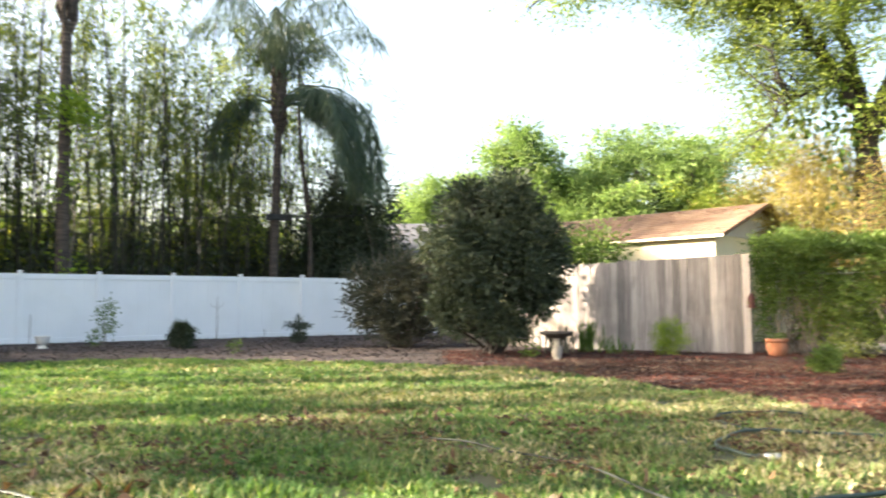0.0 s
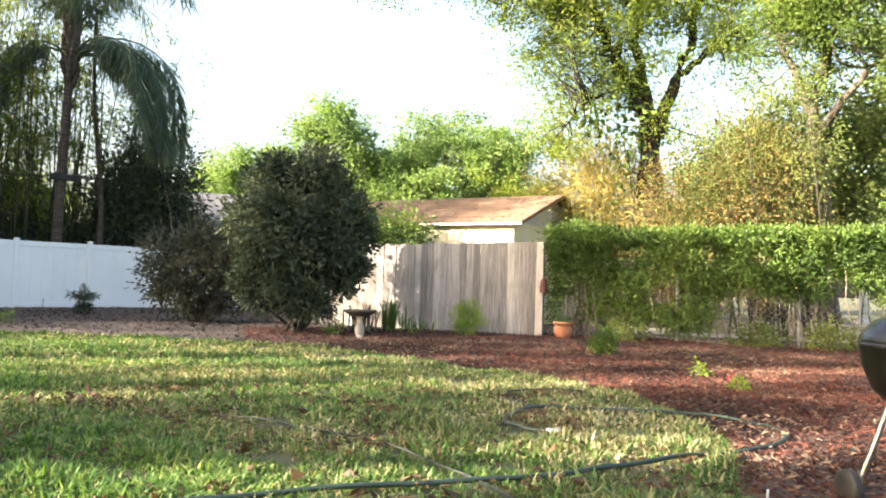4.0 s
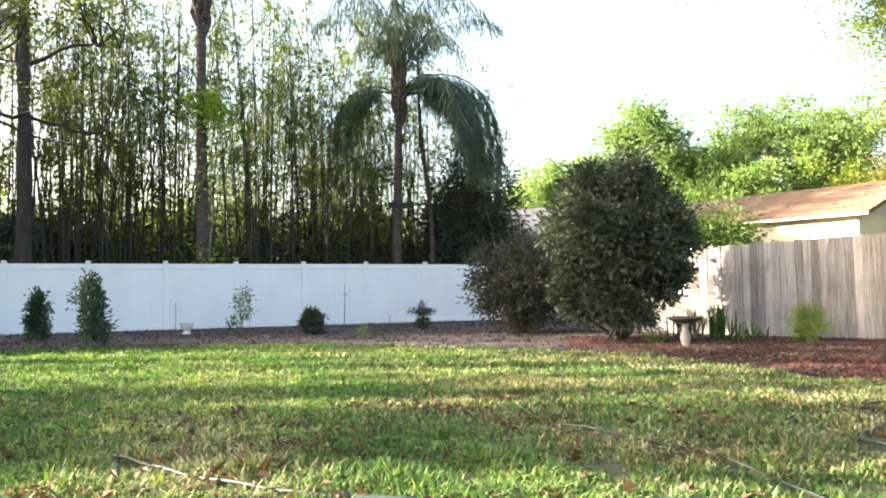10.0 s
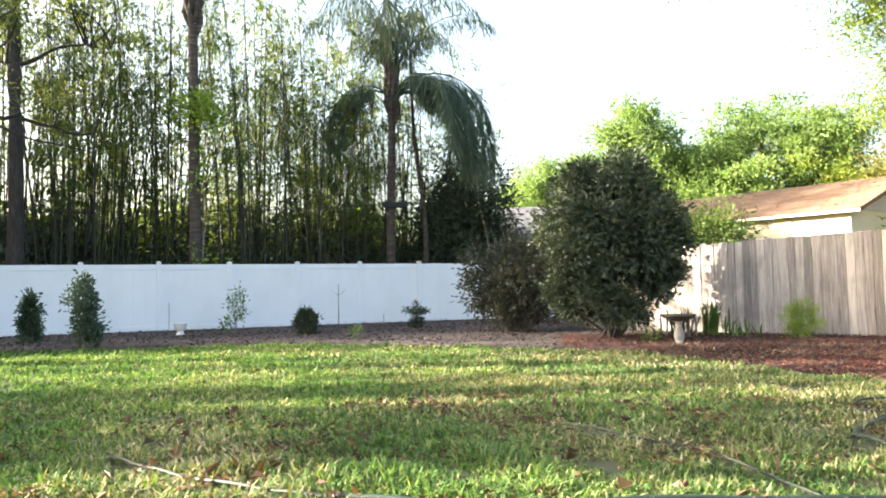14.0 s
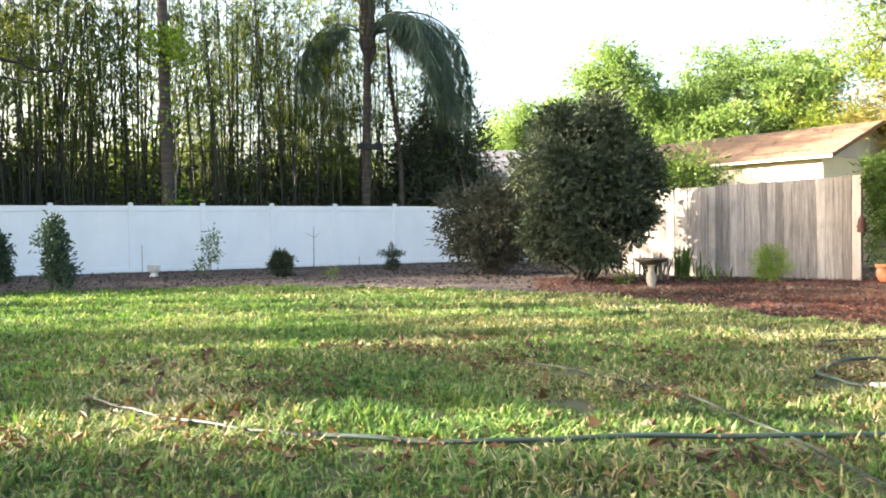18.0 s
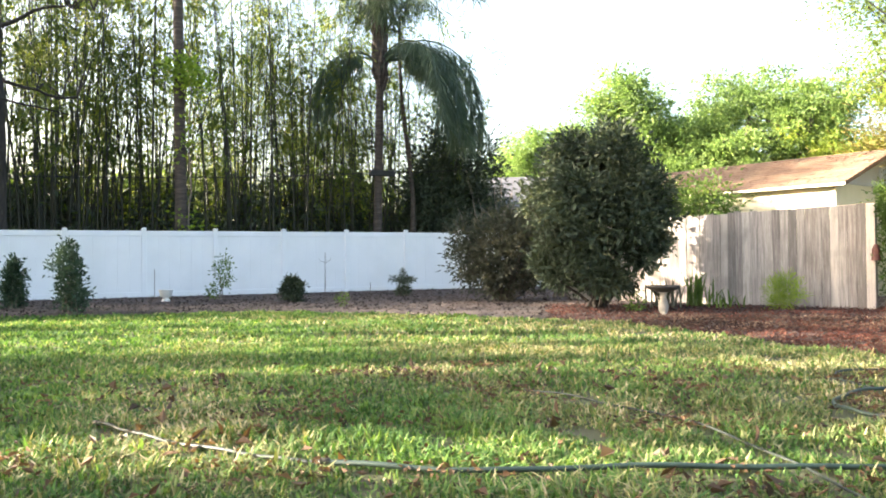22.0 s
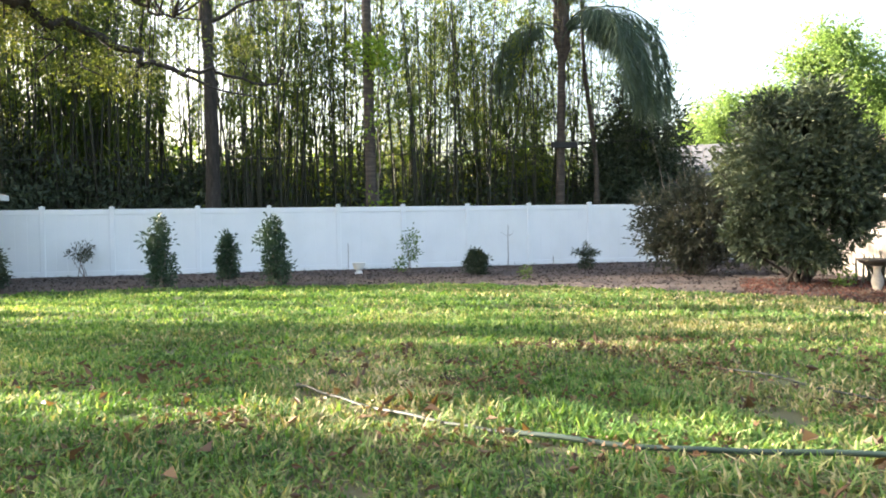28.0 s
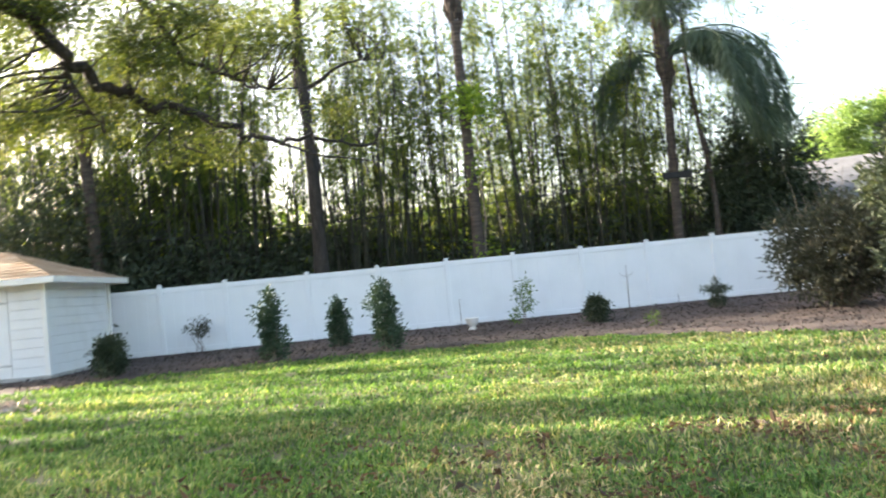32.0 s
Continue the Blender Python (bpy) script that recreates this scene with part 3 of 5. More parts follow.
# ---- grey house far behind ----
house = thing("house", "grey shingled house roof far behind the shrubs", "house", (3.2, 33.0, 0), 8)
part("wall", box(17, 8, 2.6, (0, 0, 0), 0.01), PALE_GABLE, house)
bm = bmesh.new()
hv = [bm.verts.new(p) for p in ((-9, -4.6, 2.6), (9, -4.6, 2.6), (9, 4.6, 2.6), (-9, 4.6, 2.6), (-7.2, 0, 4.35), (7.2, 0, 4.35))]
for f in ((0, 1, 5, 4), (1, 2, 5), (2, 3, 4, 5), (3, 0, 4), (3, 2, 1, 0)):
    bm.faces.new([hv[i] for i in f])
part("roof", bm, GREY_ROOF, house)

# ---- white shed with the hipped roof ----
wx = Vector((-0.862, -0.507, 0))
white_shed = thing("white_shed", "white painted shed with a leaf-strewn hipped shingle roof", "shed", (-15.5, 10.95, 0), math.degrees(math.atan2(wx.y, wx.x)))
# local x runs along the front, local -y lies behind it
FR, DP, WH, AP = 3.6, 3.3, 2.12, 2.88
part("slab", box(FR + 0.16, DP + 0.16, 0.10, (FR / 2, -DP / 2, 0), 0.01), CONCRETE, white_shed)
course = 0.2
for i in range(10):
    z = 0.10 + i * course
    h = course - 0.006
    for nm, w, d, x, y in (("siding_board", FR, 0.05, FR / 2, -0.025), ("siding_board", 0.05, DP - 0.1, 0.025, -DP / 2), ("siding_board", FR, 0.05, FR / 2, -DP + 0.025), ("siding_board", 0.05, DP - 0.1, FR - 0.025, -DP / 2)):
        if y == -0.025:
            for x0, x1 in ((0.0, 0.75), (2.75, FR)):
                part(nm, box(x1 - x0, d, h, ((x0 + x1) / 2, y, z), 0.006), WHITE_WALL, white_shed)
        else:
            part(nm, box(w, d, h, (x, y, z), 0.006), WHITE_WALL, white_shed)
part("inner_wall", box(FR - 0.12, DP - 0.12, 2.0, (FR / 2, -DP / 2, 0.1), 0), WHITE_WALL, white_shed)
part("lintel", box(2.0, 0.05, 0.16, (1.75, -0.025, 1.94), 0.005), WHITE_WALL, white_shed)
for k in range(2):
    leaf = part("door_leaf", box(0.985, 0.045, 1.82, (1.255 + k * 0.99, -0.03, 0.11), 0.006), WHITE_WALL, white_shed, "white flush door leaf")
    for z in (0.35, 1.65):
        part("strap_hinge", box(0.22, 0.012, 0.035, (0.87 + k * 1.76, 0.0, z), 0.003), STEEL, leaf)
part("latch_bar", box(1.3, 0.035, 0.05, (1.75, 0.012, 0.98), 0.005), TRIM, white_shed)
part("hasp", box(0.07, 0.05, 0.13, (1.75, 0.03, 0.92), 0.006), STEEL, white_shed, "dull steel hasp")
for x, y in ((0.0, 0.0), (0.0, -DP), (FR, 0.0)):
    part("corner_board", box(0.10, 0.10, 2.0, (x, y, 0.10), 0.005), TRIM, white_shed)
OV = 0.38
ec = [Vector(p) for p in ((-OV, OV, WH), (FR + OV, OV, WH), (FR + OV, -DP - OV, WH), (-OV, -DP - OV, WH))]
rg = [Vector((FR / 2 - 0.25, -DP / 2, AP)), Vector((FR / 2 + 0.25, -DP / 2, AP))]
part("soffit", box(FR + 2 * OV, DP + 2 * OV, 0.02, (FR / 2, -DP / 2, WH - 0.05), 0), TRIM, white_shed)
for w, d, x, y in ((FR + 2 * OV, 0.03, FR / 2, OV), (FR + 2 * OV, 0.03, FR / 2, -DP - OV), (0.03, DP + 2 * OV, -OV, -DP / 2), (0.03, DP + 2 * OV, FR + OV, -DP / 2)):
    part("fascia", box(w + 0.02, d, 0.13, (x, y, WH - 0.12), 0.004), TRIM, white_shed)
bm = bmesh.new()
rv = [bm.verts.new(p + Vector((0, 0, 0.0))) for p in ec + rg]
for f in ((1, 0, 4, 5), (2, 1, 5), (3, 2, 5, 4), (0, 3, 4)):
    bm.faces.new([rv[i] for i in f])
part("roof_deck", bm, TAN_SHINGLE, white_shed)
slope_roof([ec[1], ec[0], rg[0], rg[1]], 10, 12, TAN_SHINGLE, white_shed)
slope_roof([ec[0], ec[3], rg[0], rg[0]], 10, 12, TAN_SHINGLE, white_shed)
slope_roof([ec[2], ec[1], rg[1], rg[1]], 10, 12, TAN_SHINGLE, white_shed)

# ---- beyond the hedge: pale patio, low wall, tarp, table ----
patio = part("patio", box(14, 7, 0.05, (0, 0, 0), 0.01), CONCRETE, None)
patio.matrix_basis = pose(15.5, 14.6, 0, 0, 0, -33)
tagged(patio, "pale concrete patio beyond the hedge", "patio", kind="structure")
coping = thing("low_wall", "low grey block wall with a tan coping", "wall", (12.9, 14.2, 0.05), -33)
for i in range(16):
    part("block", box(0.39, 0.2, 0.24, (-3.2 + i * 0.4, 0, 0), 0.008), CONCRETE, coping)
    part("coping_stone", box(0.39, 0.27, 0.05, (-3.2 + i * 0.4, 0, 0.244), 0.01), STONE, coping)
tarp = thing("covered_stack", "stack of things under a blue tarp on the patio", "tarp", (14.6, 13.9, 0.05), 20)
bm = bmesh.new()
bmesh.ops.create_icosphere(bm, subdivisions=3, radius=1.0)
for v in bm.verts:
    v.co = Vector((v.co.x * 0.7, v.co.y * 0.5, max(0.0, (v.co.z + 0.35)) * 0.85)) * (1 + 0.15 * noise.noise(v.co * 3))
part("tarp_cover", bm, BLUE_TARP, tarp, smooth=False)
ptable = thing("patio_table", "dark round patio table beyond the hedge", "table", (13.1, 12.3, 0.05))
part("tabletop", lathe([(0.6, 0.70), (0.62, 0.71), (0.62, 0.735), (0.6, 0.74)], 28), BLACK_PLASTIC, ptable)
for a in range(4):
    part("leg", lathe([(0.02, 0.0), (0.02, 0.7)], 8, (0.42 * math.cos(a * 1.57 + 0.5), 0.42 * math.sin(a * 1.57 + 0.5), 0)), BLACK_PLASTIC, ptable)
white_pole = thing("white_column", "white painted porch column beyond the trees", "column", (21.5, 23.4, 0))
part("shaft", lathe([(0.2, 0.12), (0.17, 0.2), (0.16, 4.2), (0.2, 4.3)], 18), TRIM, white_pole)
part("plinth", box(0.5, 0.5, 0.12, (0, 0, 0), 0.01), TRIM, white_pole)


# ---- trees ----
def polar(az, dist, z=0.0):
    """A place by its bearing from the walk's start, to the left of ahead."""
    return np.array([-math.sin(radians(az)) * dist, math.cos(radians(az)) * dist, z])


def wobble_path(a, b, n, amp, r=rng):
    t = np.linspace(0, 1, n)[:, None]
    p = np.asarray(a) * (1 - t) + np.asarray(b) * t
    off = np.cumsum(r.normal(size=(n, 3)) * amp, 0)
    off -= off[0] * (1 - t) + off[-1] * t
    return p + off


def tree(name, label, category, trunk, trunk_r, limbs, blobs, bark, leaves, per=60, n_leaf=22, spread=0.35, leaf_len=0.12, leaf_w=0.055, shell=0.4, droop=0.25, twigs=0.35, seed=1, group="", pad=0.3):
    """A tree: trunk line, limbs as (points, start radius), and clumps of leaves through the blobs, tied to the limbs by twigs."""
    r = np.random.default_rng(seed)
    root = thing(name, label, category, tuple(trunk[0]), group=group)
    base = np.array(trunk[0])
    tb = Tubes(12)
    pts = curve_points(trunk, 6)
    k = np.linspace(0, 1, len(pts))
    rad = trunk_r * (1 - 0.55 * k) + trunk_r * 0.5 * np.exp(-k * len(pts) / 2.5)
    tb.add(pts - base, rad * (1 + 0.08 * r.normal(size=len(pts))))
    hang("trunk", tb.mesh("trunk", bark), root)
    nodes = [pts[len(pts) // 2:]]
    for lp, lr in limbs:
        c = curve_points(lp, 6)
        c = c + np.concatenate([[[0, 0, 0]], r.normal(size=(len(c) - 1, 3)) * lr * 0.35])
        lt = Tubes(8)
        lt.add(c - base, lr * (1 - 0.9 * np.linspace(0, 1, len(c)) ** 0.8))
        hang("limb", lt.mesh("limb", bark), root)
        nodes.append(c)
    at, way, heart = clusters(pads(blobs, r, size=pad), per, n_leaf, spread, r, shell * 0.5, droop, 0.55)
    nodes = np.concatenate(nodes)
    pick = heart[r.random(len(heart)) < twigs]
    if len(pick):
        tw = Tubes(4)
        for h in pick:
            j = nodes[np.argmin(np.linalg.norm(nodes - h, axis=1) + 0.3 * r.random(len(nodes)))]
            m = (j + h) / 2 + r.normal(size=3) * 0.12 * np.linalg.norm(h - j)
            c = curve_points([j, m, h], 3) - base
            tw.add(c, 0.012 + 0.012 * np.linalg.norm(h - j) * (1 - np.linspace(0, 0.85, len(c))))
        hang("twig_tangle", tw.mesh("twig_tangle", bark), root)["kind"] = "stuff"
    hang("crown", leaf_mesh("crown", at - base, way, leaf_len * (0.6 + 0.8 * r.random(len(at))), leaf_w * (0.7 + 0.6 * r.random(len(at))), leaves, r=r), root)
    return root


# bamboo grove behind the white fence
def bamboo_clump(seed, culms=15, leaves=330, foot_r=0.75, spread=0.65, label="dense clump of tall green bamboo behind the white fence"):
    r = np.random.default_rng(seed)
    root = thing("bamboo_clump", label, "bamboo", group="bamboo grove")
    at, way = [], []
    for _ in range(culms):
        a, rr = r.random() * 6.28, r.random() ** 0.5 * foot_r
        foot = np.array([math.cos(a) * rr, math.sin(a) * rr, 0])
        h = r.uniform(8.0, 13.5)
        lean = np.array([math.cos(a), math.sin(a), 0]) * (r.uniform(0.1, 1.1) + r.normal(size=3) * [0.3, 0.3, 0]) * (foot_r / 0.75)
        t = np.linspace(0, 1, 9)[:, None]
        p = foot + t * [0, 0, h] + lean * t ** 2 + np.array([0, 0, -1]) * np.maximum(0, t - 0.8) ** 2 * h * 0.6
        rad = r.uniform(0.022, 0.048)
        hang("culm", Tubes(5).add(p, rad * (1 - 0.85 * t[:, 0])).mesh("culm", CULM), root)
        n = leaves
        sprays = 15
        sa, sr, su = r.random(sprays) * 6.28, r.random(sprays) ** 0.8 * spread, np.clip(0.34 + 0.65 * r.beta(1.1, 0.9, sprays), 0.05, 0.98)
        sr = sr * (0.55 + 0.75 * su)
        w_ = r.integers(0, sprays, n)
        k = su[w_] * 8
        i = k.astype(int)
        c = p[i] + (p[i + 1] - p[i]) * (k - i)[:, None]
        out = np.stack([np.cos(sa[w_]), np.sin(sa[w_]), r.normal(size=n) * 0.25], 1)
        reach = sr[w_] * (0.3 + 0.7 * r.random(n))
        at.append(c + out * reach[:, None] - np.array([0, 0, 1]) * (reach ** 2)[:, None] * 0.5 + r.normal(size=(n, 3)) * [0.09, 0.09, 0.14])
        way.append(out * 0.6 + [0, 0, -0.75] + r.normal(size=(n, 3)) * 0.3)
    at, way = np.concatenate(at), np.concatenate(way)
    hang("foliage", leaf_mesh("foliage", at, way, 0.16 + 0.13 * r.random(len(at)), 0.03 + 0.02 * r.random(len(at)), BAMBOO, r=r), root)
    return root


variants = [bamboo_clump(20 + i, 18, 250, 1.15, 0.85) for i in range(6)]
n_clump = 0
STANDS = [-10.0]
while STANDS[-1] < 16.2:
    STANDS.append(STANDS[-1] + rng.choice([1.4, 1.7, 2.0, 2.4]))
for row, off in ((0, 2.5), (1, 4.1), (2, 6.0)):
    for k, stand in enumerate(STANDS):
        if row == 2 and stand > 2 and k % 2:
            continue
        s = stand + rng.normal() * 0.45 - row * 0.25
        p = FENCE_A + FENCE_U * s + Vector((-FENCE_U.y, FENCE_U.x, 0)) * (off + rng.normal() * 0.25)
        if p.x < -14 and abs(p.y - (15.9 + 0.105 * (p.x - 3))) < 1.0:
            continue
        m = pose(p.x, p.y, 0, 0, 0, rng.random() * 360)
        if n_clump < 6:
            variants[n_clump].matrix_basis = m
        else:
            copy_thing(variants[n_clump % 6], m @ Matrix.Diagonal((1, 1, rng.uniform(0.7, 1.12) * float(np.interp(s, [9.5, 12, 15, 17.6], [1.0, 0.95, 0.85, 0.72])), 1)))
        n_clump += 1


def understorey(name, label, a, b, height, depth, n, material, length, width, seed):
    """A band of leaves from a to b; dark ones stand in for the grove's shade."""
    r = np.random.default_rng(seed)
    t, h = r.random(n), r.random(n) ** 0.8
    p = np.outer(1 - t, a) + np.outer(t, b)
    lump_h = np.array([height * (0.72 + 0.55 * noise.noise(Vector((x * 0.5, y * 0.5, 3))) + 0.4 * noise.noise(Vector((x * 1.9, y * 1.9, 8)))) for x, y in p[:, :2]])
    p = np.c_[p[:, 0] + r.normal(size=n) * depth, p[:, 1] + r.normal(size=n) * depth, np.maximum(h * lump_h, 0.02)]
    way = r.normal(size=(n, 3)) + [0, 0, -0.2]
    ob = new(name, leaf_mesh(name, p, way, length * (0.6 + 0.8 * r.random(n)), width * (0.6 + 0.8 * r.random(n)), material, r=r))
    return tagged(ob, label, "undergrowth", kind="stuff")


NB = Vector((-FENCE_U.y, FENCE_U.x, 0))
# the dark leaf bands are added in place of the deep shade between the stems
e0, e1 = FENCE_A - FENCE_U * 18 + NB * 8.6, FENCE_A + FENCE_U * 18.0 + NB * 8.6
understorey("grove_leaf_band", "dark leaves standing for the shade deep in the bamboo grove", tuple(e0)[:2], tuple(e1)[:2], 4.2, 0.8, 38000, CAMELLIA, 0.38, 0.18, 5)


e0, e1 = FENCE_A - FENCE_U * 18 + NB * 3.6, FENCE_A + FENCE_U * 17.0 + NB * 3.6
understorey("grove_leaf_band", "dark leaves standing for the shade among the bamboo stems", tuple(e0)[:2], tuple(e1)[:2], 3.6, 0.6, 34000, CAMELLIA, 0.24, 0.08, 6)
e0, e1 = FENCE_A - FENCE_U * 18 + NB * 1.7, FENCE_A + FENCE_U * 3.0 + NB * 1.7
understorey("grove_leaf_band", "dark leaves standing for the shade close behind the white fence", tuple(e0)[:2], tuple(e1)[:2], 3.6, 0.5, 24000, CAMELLIA, 0.2, 0.075, 10)
e0, e1 = FENCE_A - FENCE_U * 18 + NB * 7.2, FENCE_A + FENCE_U * 1.0 + NB * 7.2
understorey("grove_leaf_band", "tall dark leaves standing for the shade behind the bamboo", tuple(e0)[:2], tuple(e1)[:2], 6.8, 0.8, 32000, CAMELLIA, 0.32, 0.13, 8)
e0, e1 = FENCE_A - FENCE_U * 10 + NB * 10.5, FENCE_A + FENCE_U * 18.5 + NB * 10.5
understorey("grove_leaf_band", "bright green leafy growth far behind the bamboo", tuple(e0)[:2], tuple(e1)[:2], 5.6, 0.9, 26000, VINE_LEAF, 0.36, 0.16, 9)
e0, e1 = FENCE_A + FENCE_U * 5 + NB * 5.0, FENCE_A + FENCE_U * 16.0 + NB * 5.0
understorey("bamboo_shoots", "low bright green bamboo leaves between the stems", tuple(e0)[:2], tuple(e1)[:2], 5.0, 1.2, 12000, BAMBOO, 0.22, 0.045, 11)


# palms
def frond(tb, at, way, root, azim, length, rise, r, leaf_n=170):
    """One arching feather frond: a bent midrib with hanging leaflets."""
    t = np.linspace(0, 1, 14)
    out = np.array([math.cos(azim), math.sin(azim), 0])
    bend = rise - (rise + (1.5 if rise < 1.05 else 0.75)) * np.minimum(1, t / (0.72 + 0.25 * (rise > 1.05))) ** (0.9 if rise < 1.05 else 1.6)
    x = np.concatenate([[0], np.cumsum(np.cos(bend[:-1]))]) * length / 13
    z = np.concatenate([[0], np.cumsum(np.sin(bend[:-1]))]) * length / 13
    p = root + out * x[:, None] + np.array([0, 0, 1]) * z[:, None]
    tb.add(p, 0.04 * (1 - 0.85 * t))
    u = 0.22 + 0.78 * np.linspace(0, 1, leaf_n)
    i = np.minimum((u * 13).astype(int), 12)
    c = p[i] + (p[i + 1] - p[i]) * (u * 13 - i)[:, None]
    side = np.cross(out, [0, 0, 1.0])
    for s in (-1, 1):
        at.append(c)
        way.append(side * s * (0.15 + 0.35 * r.random((leaf_n, 1))) + out * 0.15 + np.array([0, 0, -1.0]) + r.normal(size=(leaf_n, 3)) * 0.27)


def palm(name, label, foot, neck_h, r0, fronds, length, seed, boots=1.1, rises=(-0.5, 1.45), low=()):
    r = np.random.default_rng(seed)
    root = thing(name, label, "palm tree", tuple(foot), group="palms")
    lean = r.normal(size=2) * 0.12
    t = np.linspace(0, 1, 40)
    p = np.stack([lean[0] * t, lean[1] * t, neck_h * t], 1)
    tb = Tubes(14)
    tb.add(p, r0 * (1 + 0.35 * np.exp(-t * 12)) * (1 - 0.22 * t) * (1 + 0.03 * np.sin(t * 160)))
    hang("trunk", tb.mesh("trunk", PALM_BARK), root)
    top = p[-1]
    bt = Tubes(5)
    for k in range(26):
        a, z = k * 2.4, k / 26 * boots
        o = np.array([math.cos(a), math.sin(a), 0])
        bt.add([top + [0, 0, z - 0.35] + o * r0 * 0.5, top + [0, 0, z + 0.05] + o * r0 * 1.4, top + [0, 0, z + 0.55] + o * r0 * (1.0 + 0.4 * r.random())], [0.07, 0.075, 0.03])
    hang("crownshaft", bt.mesh("crownshaft", PALM_BARK), root, "ragged brown old leaf bases")
    heart = top + [0, 0, boots]
    spec = [(k * 2.39996 + r.normal() * 0.1, rises[0] + (rises[1] - rises[0]) * (k / max(1, fronds - 1)) ** 0.8, length * r.uniform(0.85, 1.1), heart - [0, 0, 0.5 * (1 - k / fronds)]) for k in range(fronds)]
    spec += [(a, rise, ll, top + [0, 0, 0.45]) for a, rise, ll in low]
    for az, rise, ll, start in spec:
        rib, at, way = Tubes(5), [], []
        frond(rib, at, way, start, az, ll, rise, r, 84 if rise > 1.05 else 190)
        f = hang("frond", rib.mesh("frond", FROND), root)
        at, way = np.concatenate(at), np.concatenate(way)
        hang("foliage", leaf_mesh("foliage", at, way, 0.4 + 0.85 * r.random(len(at)) ** 1.4, 0.034, FROND, r=r), f)
    return root


palm("queen_palm", "queen palm with a grey ringed trunk and drooping fronds", polar(12.4, 25.4), 6.75, 0.155, 13, 4.2, 3, 1.6, (1.1, 1.5), ((0.1, 0.85, 5.2), (0.45, 0.75, 5.0), (-0.25, 0.8, 4.8), (0.25, 1.0, 5.8), (-0.6, 0.9, 4.6), (3.3, 0.9, 3.5), (0.6, 0.62, 4.6), (-0.1, 0.6, 4.8), (0.3, 0.5, 4.2), (-0.4, 0.65, 4.3), (3.15, 0.8, 2.9)))
palm("tall_palm", "tall bare palm trunk with a ragged neck", polar(26.0, 22.9), 8.65, 0.175, 9, 3.2, 4, 2.0, (1.35, 1.54))
palm("old_palm", "dark old palm with dead leaf bases among the bamboo", polar(51.6, 24.6), 6.1, 0.2, 9, 1.7, 5, 1.4, (1.0, 1.5))
p = polar(37.3, 22.75)
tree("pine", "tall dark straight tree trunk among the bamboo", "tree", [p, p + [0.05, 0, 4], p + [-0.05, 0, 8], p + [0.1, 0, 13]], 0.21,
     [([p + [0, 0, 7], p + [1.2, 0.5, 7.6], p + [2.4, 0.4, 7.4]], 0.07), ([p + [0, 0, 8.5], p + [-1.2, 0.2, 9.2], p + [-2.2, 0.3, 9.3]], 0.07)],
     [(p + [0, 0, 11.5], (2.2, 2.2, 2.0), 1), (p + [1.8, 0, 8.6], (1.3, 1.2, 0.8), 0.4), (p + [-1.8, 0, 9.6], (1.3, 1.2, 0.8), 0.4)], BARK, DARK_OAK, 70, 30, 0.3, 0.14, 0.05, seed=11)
p = polar(9.9, 25.8)
tree("slender_tree", "slender pale grey trunk among the bamboo", "tree", [p, p + [0.1, 0, 3], p + [-0.25, 0, 6.5], p + [-0.3, 0, 9]], 0.1, [], [(p + [-0.3, 0, 8.6], (0.9, 0.9, 1.2), 1)], PALM_BARK, BAMBOO, 30, 20, 0.3, 0.16, 0.05, seed=12)
# ivy on the tall palm
p = polar(26.0, 22.6)
at, way, _ = clusters([(p + [0, 0, 6.2], (0.5, 0.35, 0.45), 0.8), (p + [0.4, 0, 5.7], (0.35, 0.3, 0.3), 0.25), (p + [0.1, 0.1, 3.5], (0.25, 0.25, 2.2), 0.25)], 40, 14, 0.18)
ivy = thing("ivy", "yellow-green ivy climbing the tall palm trunk", "ivy", tuple(p))
hang("ivy_leaves", leaf_mesh("ivy_leaves", at - p, way, 0.14, 0.09, LIME_LEAF), ivy)
stem = Tubes(5).add(wobble_path([0.1, 0.1, 0], [0.2, 0.1, 6.4], 16, 0.03), 0.02)
hang("stem", stem.mesh("stem", TWIG), ivy)

# the live oak whose limb hangs over the lawn; its trunk and crown stand out to the side and shade the grass
o = np.array([-21.0, 3.5, 0.0])
limb_tip = [o + [0.3, 0.3, 4.4], np.array([-17.2, 6.0, 7.9]), np.array([-14.2, 8.2, 7.6]), np.array([-13.15, 9.4, 6.7]), np.array([-13.2, 10.4, 5.9]), np.array([-12.9, 11.6, 5.55]), np.array([-12.3, 13.2, 5.1]), np.array([-12.0, 13.95, 4.8]), np.array([-11.3, 14.9, 4.75]), np.array([-10.3, 16.0, 4.6])]
limb_b = [np.array([-16.5, 6.6, 8.0]), np.array([-13.4, 9.6, 8.4]), np.array([-12.2, 11.3, 7.2]), np.array([-12.05, 12.0, 6.25]), np.array([-11.75, 12.85, 6.0]), np.array([-11.6, 13.7, 5.8]), np.array([-11.0, 14.8, 5.9])]
limb_c = [np.array([-13.2, 10.1, 6.0]), np.array([-13.2, 10.5, 5.3]), np.array([-13.2, 10.9, 4.8])]
limb_d = [np.array([-12.95, 11.35, 5.6]), np.array([-12.9, 11.9, 5.1]), np.array([-12.7, 12.5, 4.7])]
limb_e = [np.array([-11.9, 14.0, 4.8]), np.array([-11.0, 14.8, 4.35]), np.array([-9.9, 15.8, 4.1])]
